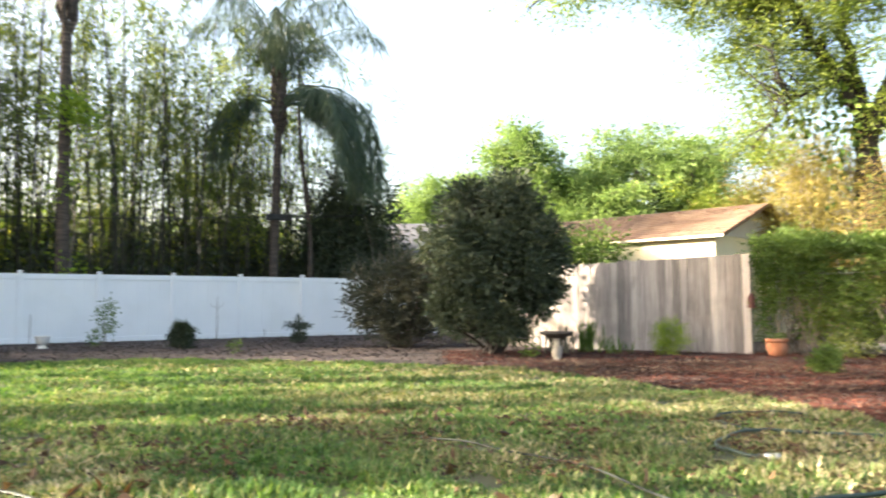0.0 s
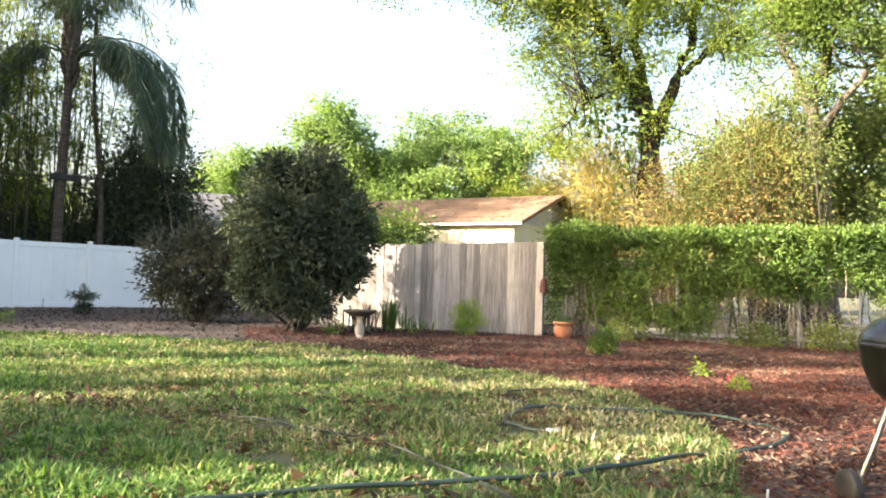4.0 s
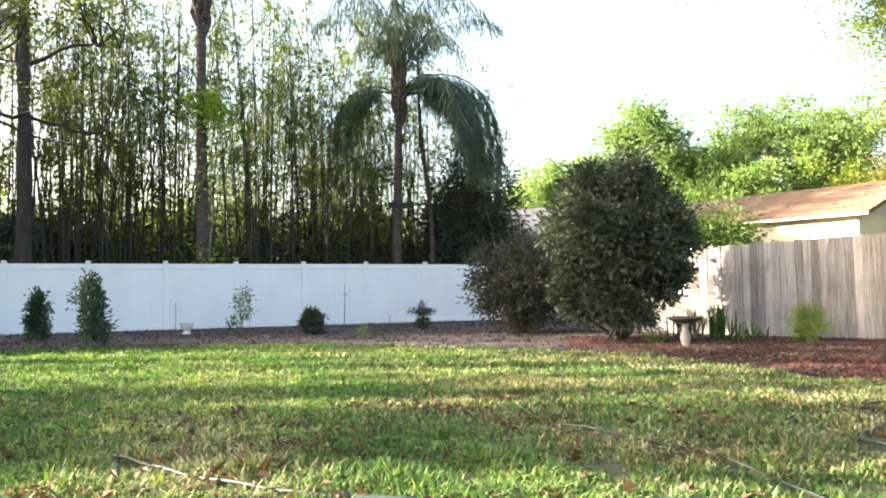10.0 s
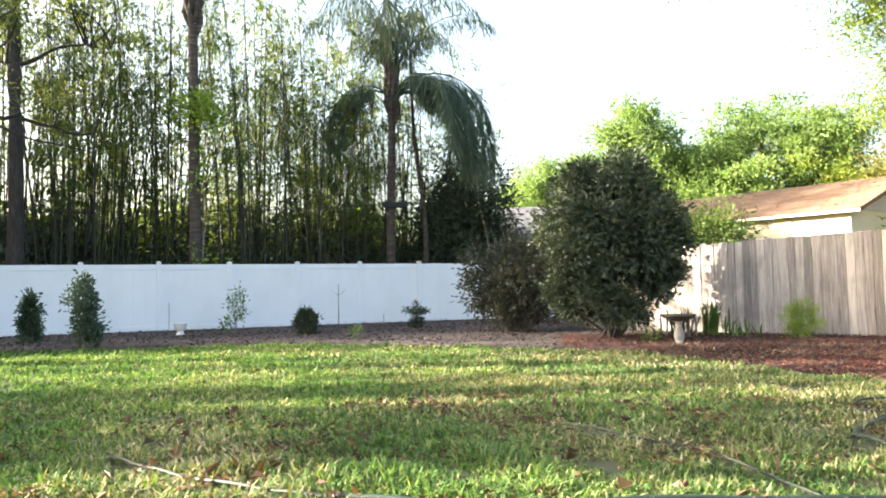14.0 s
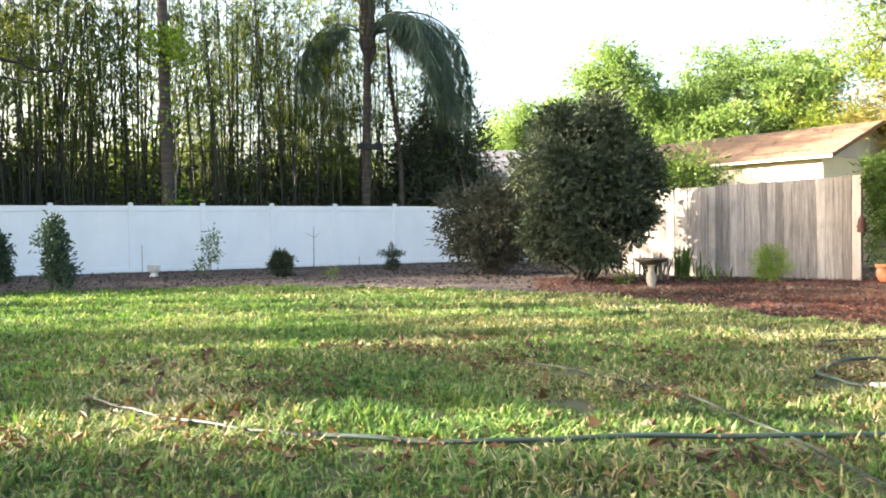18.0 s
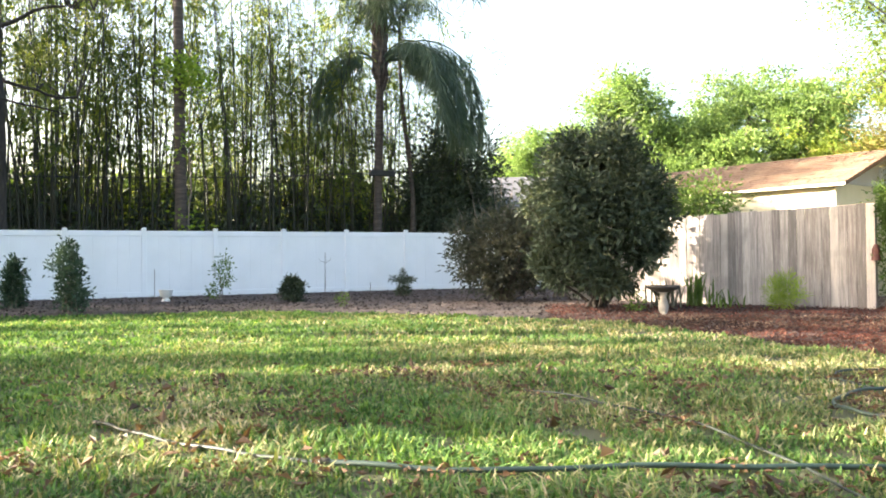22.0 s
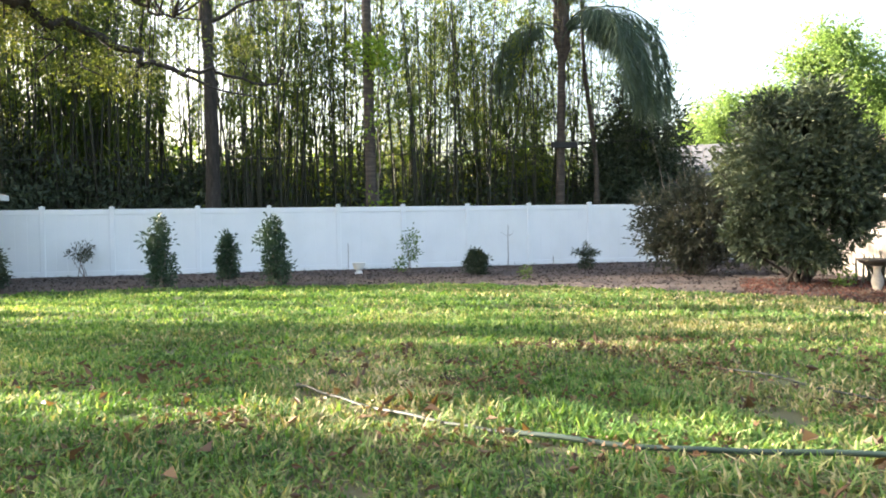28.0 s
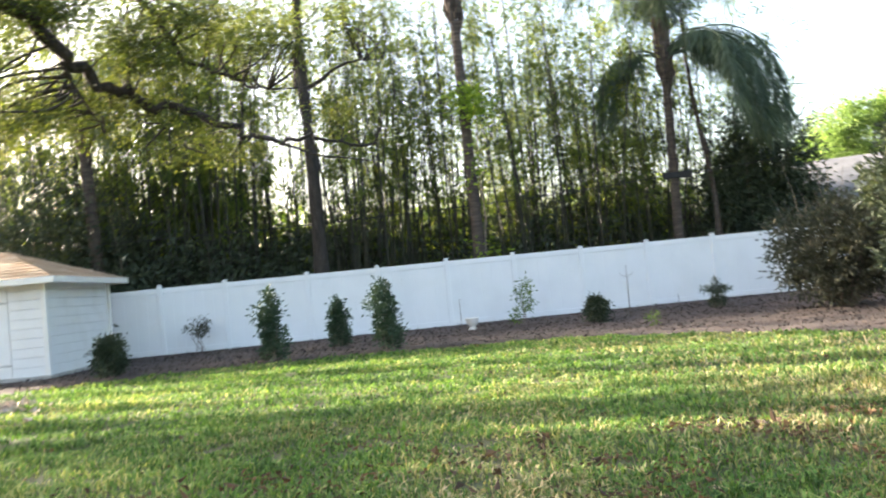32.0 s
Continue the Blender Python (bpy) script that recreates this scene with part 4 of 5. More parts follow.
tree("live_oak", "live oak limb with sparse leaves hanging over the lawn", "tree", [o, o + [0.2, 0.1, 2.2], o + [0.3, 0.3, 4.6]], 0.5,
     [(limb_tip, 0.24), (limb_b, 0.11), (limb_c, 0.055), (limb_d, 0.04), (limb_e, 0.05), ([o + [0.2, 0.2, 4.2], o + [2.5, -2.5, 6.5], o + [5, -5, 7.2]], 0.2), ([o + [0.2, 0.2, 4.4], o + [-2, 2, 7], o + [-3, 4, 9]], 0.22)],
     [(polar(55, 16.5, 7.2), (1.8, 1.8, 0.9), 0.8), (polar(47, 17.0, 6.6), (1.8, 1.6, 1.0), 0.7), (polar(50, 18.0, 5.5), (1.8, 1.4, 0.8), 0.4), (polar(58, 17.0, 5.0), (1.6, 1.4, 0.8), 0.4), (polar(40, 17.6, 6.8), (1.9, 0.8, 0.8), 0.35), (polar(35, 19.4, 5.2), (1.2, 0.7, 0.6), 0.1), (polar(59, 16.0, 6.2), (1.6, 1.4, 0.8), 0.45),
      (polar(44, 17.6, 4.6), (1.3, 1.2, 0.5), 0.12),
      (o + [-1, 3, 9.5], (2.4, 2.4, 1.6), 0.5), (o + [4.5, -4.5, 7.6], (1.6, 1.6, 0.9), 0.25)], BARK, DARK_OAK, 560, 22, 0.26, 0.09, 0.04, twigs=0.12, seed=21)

# an unseen row of slim bamboo, added out to the side between the lawn and the low sun to stripe the grass with shade:
# dense clumps stand close together, then after a narrow gap loose ones stand wider apart
dense = [bamboo_clump(190 + i, 9, 950, 0.15, 0.22, "unseen slim dense bamboo clump added to shade the lawn") for i in range(3)]
loose = [bamboo_clump(193 + i, 5, 330, 0.16, 0.24, "unseen slim loose bamboo clump added to shade the lawn") for i in range(3)]
places = [(-6.0, 1.2), (-5.3, 1.3), (-4.5, 1.2), (-3.8, 1.3), (-3.1, 1.25), (-2.5, 1.3), (-1.9, 1.25), (-1.3, 1.3), (-0.75, 1.2), (-0.3, 1.2), (-0.12, 1.1)]
for k, (y, tall) in enumerate(places):
    m = pose(-25.5 + rng.normal() * 0.6, y, 0, 0, 0, rng.random() * 360) @ Matrix.Diagonal((1, 1, tall, 1))
    if k < 3:
        dense[k].matrix_basis = m
    else:
        copy_thing(dense[k % 3], m)
places, y = [(1.2, 1.25), (1.3, 1.2), (1.72, 1.2), (1.95, 1.2), (2.25, 1.15), (2.6, 1.1), (2.9, 1.0), (3.15, 1.0)], 3.8
while y < 11.0:
    places.append((y, rng.uniform(0.8, 1.0)))
    y += rng.choice([0.5, 0.9, 1.3, 1.7])
for k, (y, tall) in enumerate(places):
    m = pose(-25.5 + rng.normal() * 0.8, y, 0, 0, 0, rng.random() * 360) @ Matrix.Diagonal((1, 1, tall, 1))
    if k < 3:
        loose[k].matrix_basis = m
    else:
        copy_thing(loose[k % 3], m)

# the two vine-clad oaks beyond the hedge
p = polar(-29.2, 20.6)
L1 = [polar(-28.8, 20.6, 5.2), polar(-26.5, 20.2, 6.9), polar(-24.7, 20, 7.9), polar(-21.5, 19.6, 8.8), polar(-17, 19, 9.1), polar(-12, 18.4, 8.9), polar(-8, 18, 8.3)]
L2 = [polar(-29.3, 20.5, 4.9), polar(-31.0, 20.8, 6.9), polar(-32.5, 21, 9.2), polar(-33, 21, 11)]
L3 = [polar(-30.9, 20.8, 6.6), polar(-33.4, 20.6, 7.1), polar(-35, 20.4, 6.9), polar(-36.6, 20.2, 6.0)]
L4 = [polar(-28.6, 20.6, 5.6), polar(-27.8, 20.6, 8.2), polar(-28.2, 20.6, 10.5)]
L5 = [polar(-28, 20.4, 6.2), polar(-25, 19.5, 5.7), polar(-22.8, 19, 4.9)]
tree("vine_clad_oak", "big oak with vines, dark trunk and sunlit yellow-green leaves", "tree", [p, p + [0.05, 0, 1.5], polar(-29.0, 20.6, 3.4), polar(-28.8, 20.6, 5.6)], 0.50,
     [(L1, 0.2), (L2, 0.22), (L3, 0.11), (L4, 0.2), (L5, 0.06)],
     [(polar(-26, 20.0, 8.8), (2.0, 1.8, 1.5), 1.6), (polar(-30, 20.5, 9.8), (2.4, 2, 1.8), 1.9), (polar(-28.6, 20.0, 7.3), (1.2, 0.9, 1.0), 0.6), (polar(-32.6, 20.6, 7.8), (1.6, 1.2, 1.2), 0.75), (polar(-20.5, 19.4, 8.3), (1.7, 1.4, 1.0), 1.0), (polar(-22.5, 19.4, 7.3), (1.0, 1.0, 0.7), 0.4), (polar(-14.5, 18.6, 8.5), (1.7, 1.0, 0.6), 0.4), (polar(-9.5, 18, 8.0), (1.2, 0.8, 0.45), 0.22),
      (polar(-24.5, 19.8, 6.3), (1.3, 1.2, 1.2), 0.6), (polar(-21.5, 19.5, 6.4), (1.0, 1.0, 1.1), 0.28), (polar(-26.5, 20.4, 6.4), (0.8, 0.8, 1.0), 0.4), (polar(-35, 21, 9.2), (2.2, 1.8, 1.5), 1.1), (polar(-33.5, 20.8, 6.9), (1.2, 1.0, 0.7), 0.1), (polar(-31.5, 20.6, 5.0), (1.1, 0.8, 1.2), 0.22), (polar(-23.0, 19.6, 4.8), (0.9, 0.8, 0.8), 0.2)],
     BARK, OAK_LEAF, 270, 30, 0.26, 0.1, 0.042, twigs=0.18, seed=51)
p = polar(-40.2, 19.8)
tree("leaning_oak", "oak with brown vines and a dense sunlit crown beyond the hedge", "tree", [p, p + [0, 0.1, 1.8], polar(-39.9, 19.8, 3.6), polar(-39.3, 19.8, 5.8)], 0.33,
     [([polar(-39.6, 19.8, 4.6), polar(-43, 19.4, 6.0), polar(-46, 19, 6.4)], 0.12), ([polar(-39.4, 19.8, 5.2), polar(-37.5, 19.5, 6.8), polar(-36, 19.2, 8.6)], 0.14), ([polar(-35.5, 20, 2.6), polar(-34.4, 20, 4.2), polar(-33.2, 20, 5.5)], 0.15), ([polar(-39.4, 19.8, 5.6), polar(-41.5, 20, 8.0), polar(-42, 20, 10)], 0.15)],
     [(polar(-38.6, 19.6, 6.8), (1.3, 1.4, 1.9), 1.0), (polar(-40.5, 19.5, 8.2), (2.2, 1.8, 1.8), 1.4), (polar(-45, 19, 7.4), (2.2, 2, 1.6), 1.3), (polar(-46, 18.5, 5.6), (1.6, 1.4, 1.0), 0.6), (polar(-43, 19.6, 10), (2.5, 2, 1.4), 1.0), (polar(-37.5, 19.6, 9.6), (2, 2, 1.4), 0.9)],
     OAK_BARK, MID_OAK, 280, 32, 0.24, 0.1, 0.045, twigs=0.18, seed=52)


def thicket(name, label, blobs, leaves, per, n_leaf, spread, length, width, stems, seed, droop=0.4, stem_mat=TWIG):
    """A thicket of upright stems carrying leaves."""
    r = np.random.default_rng(seed)
    c0 = np.array([*np.mean([b[0] for b in blobs], 0)[:2], 0.0])
    root = thing(name, label, "thicket", tuple(c0))
    at, way, heart = clusters(blobs, per, n_leaf, spread, r, 0.3, droop, 1.2)
    keep = at[:, 2] > 0.03
    hang("foliage", leaf_mesh("foliage", (at - c0)[keep], way[keep], length * (0.6 + 0.8 * r.random(keep.sum())), width, leaves, r=r), root)
    for h in heart[r.integers(0, len(heart), stems)]:
        f = np.array([h[0] + r.normal() * 0.3, h[1] + r.normal() * 0.3, 0.0])
        hang("stem", Tubes(5).add(wobble_path(f - c0, h + [0, 0, 0.3] - c0, 7, 0.03, r), np.linspace(0.022, 0.006, 7)).mesh("stem", stem_mat), root)
    return root


thicket("yellow_thicket", "tall thicket of yellowed sunlit bamboo stems", [(polar(-24.3, 23.5, 3.0), (1.5, 0.8, 2.7), 1), (polar(-21.6, 24.5, 2.4), (1.1, 0.7, 1.9), 0.5), (polar(-26.2, 20.4, 2.7), (1.2, 0.6, 2.5), 1.0)], YELLOW_LEAF, 300, 28, 0.28, 0.22, 0.032, 90, 61, 0.5)
thicket("brown_vine_thicket", "tangle of brown and green vines under the oaks", [(polar(-33.0, 18.8, 2.4), (1.7, 0.8, 2.0), 1), (polar(-36.8, 18.6, 2.8), (1.5, 0.8, 2.3), 1), (polar(-31.0, 19.0, 1.8), (0.8, 0.6, 1.2), 0.5)], BROWN_VINE, 360, 34, 0.2, 0.09, 0.03, 50, 62, 0.6, BARK)
thicket("green_vine_thicket", "green vines climbing under the oaks", [(polar(-33.5, 18.6, 2.6), (1.8, 0.8, 2.1), 1), (polar(-36.5, 18.4, 3.4), (1.7, 0.9, 2.4), 1.2), (polar(-38.4, 18.4, 4.2), (0.9, 0.8, 2.0), 0.35), (polar(-45.0, 20, 1.6), (1.4, 0.8, 1.2), 0.35), (polar(-47.5, 19.5, 2.6), (2.0, 1.0, 2.2), 0.9)], OLIVE_VINE, 190, 40, 0.2, 0.075, 0.036, 40, 63, 0.4, BARK)
thicket("philodendron", "big-leaved bright green philodendron on the oak trunk", [(polar(-27.4, 20.0, 4.6), (0.4, 0.4, 1.3), 1), (polar(-29.6, 19.7, 2.0), (0.7, 0.5, 0.45), 0.8), (polar(-25.8, 20.0, 5.4), (0.5, 0.4, 0.5), 0.5)], VINE_LEAF, 34, 5, 0.2, 0.2, 0.13, 6, 64, 0.8, BARK)


# trees behind the sheds
def far_tree(name, label, az, dist, h, w, mats, seed, per=70, base=0.25, lobes=7):
    r = np.random.default_rng(seed)
    p = polar(az, dist)
    blobs = [(p + [0, 0, h * 0.56], (w * 0.85, w * 0.85, h * (0.4 - base * 0.2)), 1.6)]
    for k in range(lobes):
        a = k * 6.28 / lobes + r.random()
        blobs.append((p + [math.cos(a) * w * 0.65, math.sin(a) * w * 0.65, h * r.uniform(base + 0.12, 0.82)], (w * 0.42, w * 0.42, h * 0.16), 0.5))
    limbs = [([p + [0, 0, h * 0.3], (p + [0, 0, h * 0.35] + b[0]) / 2, b[0]], 0.12) for b in blobs[1:]]
    return tree(name, label, "tree", [p, p + [0, 0.1, h * 0.3], p + [0.2, 0, h * 0.7]], 0.3, limbs, blobs, OAK_BARK, mats, per * 2.6, 40, 0.3, 0.18, 0.1, twigs=0.06, seed=seed, group="background trees", pad=0.3)


far_tree("round_oak", "broad round green oak behind the cream shed", -13.8, 42, 12.3, 5.8, FAR_LEAF, 71, 118)
far_tree("round_oak", "broad green oak behind the cream shed", -7.5, 40, 10.8, 3.8, FAR_LEAF, 72, 88)
far_tree("round_oak", "green oak behind the round shrub", -3.0, 46, 10.0, 3.6, FAR_LEAF, 73, 72)
far_tree("yellowing_tree", "yellow-green tree behind the grey shrub", 1.2, 44, 8.8, 2.6, FAR_LEAF, 74, 36)
far_tree("yellowing_tree", "yellow-green low tree behind the gable", -20.0, 40, 7.0, 2.8, OAK_LEAF, 75, 60)
far_tree("background_tree", "leafy tree far beyond the trees", -46, 42, 10.0, 5.5, FAR_LEAF, 76)
far_tree("background_tree", "leafy tree far beyond the hedge", -34, 44, 9.0, 5.5, FAR_LEAF, 77)
far_tree("background_tree", "pale leafy tree beside the white shed against the sky", 62.0, 34, 6.4, 2.0, OAK_LEAF, 78, 45)
far_tree("background_tree", "dense olive-green tree close behind the leaning oak", -39.5, 27, 9.5, 3.4, OLIVE_VINE, 81, 80, 0.1)
far_tree("background_tree", "dense olive-green tree close behind the oaks", -36.5, 29, 6.0, 2.0, OLIVE_VINE, 82, 40, 0.1)
thicket("shed_side_shrub", "leafy shrub between the wooden fence and cream shed", [(polar(-10.0, 18.4, 1.9), (1.1, 0.8, 0.75), 1), (polar(-7.6, 19, 1.7), (1.0, 0.8, 0.9), 0.8)], VINE_LEAF, 170, 20, 0.2, 0.11, 0.055, 14, 79)
thicket("dark_evergreen", "dark evergreen thicket at the end of the bamboo", [(polar(6.0, 27.5, 2.8), (1.4, 1.2, 2.8), 1), (polar(7.4, 27.5, 3.0), (1.2, 1.2, 3.0), 0.9), (polar(4.7, 28, 2.0), (1.0, 1.0, 2.0), 0.7), (polar(8.6, 26.6, 2.2), (0.8, 0.8, 2.2), 0.6)], CAMELLIA, 290, 26, 0.26, 0.18, 0.075, 30, 80)

thicket("dark_evergreen", "dark evergreen thicket behind the white shed", [(polar(51.5, 25.5, 2.6), (1.6, 1.2, 2.7), 1), (polar(55.5, 25, 2.9), (2.0, 1.2, 2.9), 1.2), (polar(59.5, 24.5, 2.5), (1.8, 1.2, 2.6), 1)], CAMELLIA, 150, 26, 0.28, 0.17, 0.065, 30, 83)

# cable strung through the grove
cable = thing("overhead_cable", "black utility cable strung through the bamboo", "cable", tuple(FENCE_A + NB * 1.4))
cp = [(FENCE_U * s + Vector((0, 0, z))) for s, z in ((-9, 3.3), (0.3, 3.23), (4.4, 3.27), (8.6, 3.39), (11, 3.5), (13.65, 3.68), (14.6, 3.76))]
hang("wire", Tubes(5).add(curve_points(cp, 6), 0.014).mesh("wire", CABLE), cable)
part("splice_box", box(0.85, 0.14, 0.19, tuple(FENCE_U * 14.95 + Vector((0, 0, 3.66))), 0.02, Matrix.Rotation(radians(33), 4, "Z")), CABLE, cable, "black cable splice box")
hang("wire", Tubes(5).add(curve_points([FENCE_U * s + Vector((0, 0, z)) for s, z in ((15.3, 3.76), (17.5, 3.95), (20.0, 4.2))], 6), 0.014).mesh("wire", CABLE), cable)


# ---- shrubs and bed plants ----
def shrub(name, label, category, at, blobs, leaves, per, n_leaf, spread, length, width, stems=6, stem_r=0.02, seed=1, droop=0.1, shell=0.45, group="", stem_mat=TWIG, flat=0.9):
    """A shrub: stems from the ground into clumps of leaves. Blob centres are relative to its foot."""
    r = np.random.default_rng(seed)
    root = thing(name, label, category, tuple(at), group=group)
    pts, way, heart = clusters(blobs, per, n_leaf, spread, r, shell, droop, flat)
    k = pts[:, 2] > 0.02
    n = int(k.sum())
    hang("foliage", leaf_mesh("foliage", pts[k], way[k], length * (0.6 + 0.8 * r.random(n)), width * (0.7 + 0.6 * r.random(n)), leaves, r=r), root)
    for h in heart[r.integers(0, len(heart), stems)]:
        f = np.array([r.normal() * 0.06, r.normal() * 0.06, 0.0]) * (1 + 4 * stem_r)
        hang("stem", Tubes(6).add(wobble_path(f, h, 8, 0.02, r), np.linspace(stem_r, stem_r * 0.25, 8)).mesh("stem", stem_mat), root)
    return root


def egg_pads(profile, n, size, r, inner=0.3):
    """Flattened pads of foliage over an egg given by (height, radius) pairs, some of them inside it."""
    zs, rs = np.array(profile).T
    out = []
    while len(out) < n:
        z = r.uniform(zs[0], zs[-1])
        rad = float(np.interp(z, zs, rs))
        if r.random() * rs.max() > rad + 0.15:
            continue
        a, k = r.random() * 6.28, (r.uniform(0.2, 0.7) if r.random() < inner else r.uniform(0.78, 1.06))
        q = size * r.uniform(0.7, 1.3)
        out.append(((rad * k * math.cos(a), rad * k * math.sin(a) * 0.85 - 0.1, z), (q, q, q * 0.6), (q / size) ** 2))
    return out


shrub("camellia", "big round dark green camellia shrub on bare stems", "shrub", (0.97, 14.5, 0.03),
      egg_pads(((0.42, 0.55), (0.8, 0.93), (1.3, 1.1), (1.8, 1.14), (2.3, 1.0), (2.75, 0.73), (3.1, 0.44), (3.34, 0.16)), 135, 0.25, np.random.default_rng(100), 0.12),
      CAMELLIA, 13, 14, 0.095, 0.115, 0.055, 30, 0.035, 101, 0.1, 0.3, stem_mat=BARK)
shrub("loropetalum", "grey-green and purplish twiggy shrub in the bed", "shrub", (-0.85, 17.3, 0.03),
      [((0, 0, 1.0), (0.95, 0.9, 0.85), 1.0), ((0.2, 0, 1.6), (0.7, 0.7, 0.55), 0.5), ((-0.85, -0.1, 0.85), (0.45, 0.5, 0.4), 0.2), ((-0.9, 0, 1.45), (0.35, 0.4, 0.35), 0.14), ((0.9, 0.1, 0.9), (0.5, 0.6, 0.7), 0.35), ((-0.2, 0, 0.5), (0.8, 0.7, 0.4), 0.3)],
      GREY_LEAF, 230, 18, 0.11, 0.12, 0.046, 60, 0.016, 102, -0.2, 0.3)
bare = thing("bare_twigs", "thin bare twigs standing above the grey shrub", "twigs", (-1.1, 17.9, 0.03))
for k in range(9):
    a = rng.random() * 6.28
    hang("twig", Tubes(5).add(wobble_path([0, 0, 0.2], [math.cos(a) * 0.7 - 0.3, math.sin(a) * 0.3, rng.uniform(2.2, 3.0)], 9, 0.05), np.linspace(0.014, 0.003, 9)).mesh("twig", TWIG), bare)


def cone_holly(at, h, w, seed, label):
    blobs = [((0, 0, h * z), (w * 0.43 * k, w * 0.43 * k, h * 0.12), 0.6 * k + 0.1) for z, k in ((0.13, 0.85), (0.3, 1.0), (0.47, 0.85), (0.63, 0.62), (0.78, 0.42), (0.92, 0.2))]
    r = np.random.default_rng(seed)
    blobs += [((r.normal() * w * 0.2, r.normal() * w * 0.2, h * r.uniform(0.2, 0.8)), (0.06, 0.06, 0.14), 0.1) for _ in range(9)]
    return shrub("holly_shrub", label, "shrub", at, blobs, HOLLY_LEAF, 46, 14, 0.05, 0.085, 0.04, 8, 0.012, seed, -0.2, 0.35, "young hollies along the fence")


cone_holly((-10.75, 12.45, 0.03), 1.36, 0.6, 111, "tall conical young holly shrub, sunlit on one side")
cone_holly((-10.86, 14.75, 0.03), 1.05, 0.42, 112, "slim conical young holly shrub in the bed")
cone_holly((-8.8, 13.5, 0.03), 1.36, 0.62, 113, "tall conical young holly shrub in shade")
shrub("round_shrub", "small round dark green shrub in the bed", "shrub", (-5.68, 17.0, 0.03), [((0, 0, 0.26), (0.24, 0.24, 0.24), 1), ((0, 0, 0.45), (0.14, 0.14, 0.1), 0.25)], CAMELLIA, 110, 14, 0.05, 0.07, 0.035, 6, 0.01, 114)
shrub("round_shrub", "dark rounded shrub beside the white shed", "shrub", (-13.35, 10.75, 0.03), [((0, 0, 0.32), (0.26, 0.26, 0.28), 1), ((0.05, 0, 0.6), (0.2, 0.2, 0.16), 0.3)], CAMELLIA, 150, 14, 0.06, 0.08, 0.04, 6, 0.012, 115)
shrub("sapling", "small round-topped sapling on a thin stem", "sapling", (-15.75, 15.35, 0.02), [((0, 0, 0.66), (0.28, 0.28, 0.2), 1), ((0.15, 0, 0.85), (0.12, 0.12, 0.1), 0.2)], GREY_LEAF, 26, 10, 0.06, 0.08, 0.04, 5, 0.012, 116)
shrub("sapling", "thin yellow-green sapling against the white fence", "sapling", (-7.85, 18.1, 0.03), [((0.05, 0, 0.62), (0.18, 0.18, 0.32), 1), ((-0.15, 0, 0.22), (0.16, 0.16, 0.14), 0.4), ((0.1, 0, 0.95), (0.06, 0.06, 0.12), 0.15)], VINE_LEAF, 34, 9, 0.06, 0.08, 0.035, 5, 0.01, 117)
shrub("young_conifer", "small spiky dark young tree in the bed", "sapling", (-3.62, 19.6, 0.03), [((0, 0, 0.15), (0.17, 0.17, 0.1), 0.6), ((0, 0, 0.6), (0.05, 0.05, 0.06), 0.1)] + [((q * math.cos(a * 1.05), q * math.sin(a * 1.05), 0.38 + 0.2 * q), (0.03, 0.03, 0.015), 0.03) for a in range(6) for q in (0.08, 0.15, 0.22, 0.28)],
      CAMELLIA, 80, 10, 0.022, 0.1, 0.02, 4, 0.014, 118)
shrub("weed", "low green weed in the mulch", "weed", (-4.05, 15.3, 0.03), [((0, 0, 0.12), (0.1, 0.1, 0.1), 1)], VINE_LEAF, 14, 8, 0.04, 0.06, 0.025, 2, 0.004, 119)
shrub("weed", "small green weed at the shrub's foot", "weed", (1.5, 13.6, 0.03), [((0, 0, 0.1), (0.15, 0.12, 0.09), 1)], VINE_LEAF, 14, 8, 0.04, 0.08, 0.03, 2, 0.004, 120)
shrub("box_shrub", "small dense green box shrub in the mulch", "shrub", (4.88, 10.05, 0.03), [((0, 0, 0.15), (0.17, 0.17, 0.13), 1), ((0.05, 0, 0.27), (0.07, 0.07, 0.07), 0.25)], VINE_LEAF, 80, 12, 0.035, 0.05, 0.028, 5, 0.008, 121)
shrub("seedling", "bright lime-green seedling in the red mulch", "seedling", (4.75, 7.45, 0.03), [((0, 0, 0.09), (0.05, 0.05, 0.055), 1)], LIME_LEAF, 16, 6, 0.025, 0.05, 0.02, 4, 0.004, 122, 0.2)
shrub("seedling", "lime-green low seedling in the red mulch", "seedling", (4.5, 6.42, 0.03), [((0, 0, 0.06), (0.075, 0.075, 0.04), 1)], LIME_LEAF, 18, 6, 0.025, 0.055, 0.02, 5, 0.004, 123, 0.2)
shrub("red_flower", "small red flower in the mulch", "flower", (4.78, 6.95, 0.03), [((0, 0, 0.07), (0.02, 0.02, 0.03), 1)], RED_PETAL, 5, 4, 0.012, 0.03, 0.016, 2, 0.003, 124)
shrub("asparagus_fern", "feathery lime-green asparagus fern beside the wooden fence", "fern", (4.02, 13.9, 0.03), [((0, 0, 0.32), (0.27, 0.27, 0.24), 1), ((-0.1, 0, 0.12), (0.2, 0.2, 0.1), 0.3), ((0.05, 0, 0.5), (0.14, 0.14, 0.1), 0.2)], LIME_LEAF, 70, 14, 0.055, 0.1, 0.011, 22, 0.004, 125, -0.5, 0.2, stem_mat=LIME_LEAF)


def strap_clump(name, label, at, n, h, seed, material):
    """Sword leaves rising from one foot and bending over."""
    r = np.random.default_rng(seed)
    root = thing(name, label, "plant", tuple(at))
    for _ in range(n):
        a, tilt, ll = r.random() * 6.28, r.uniform(0.1, 0.6), h * r.uniform(0.6, 1.1)
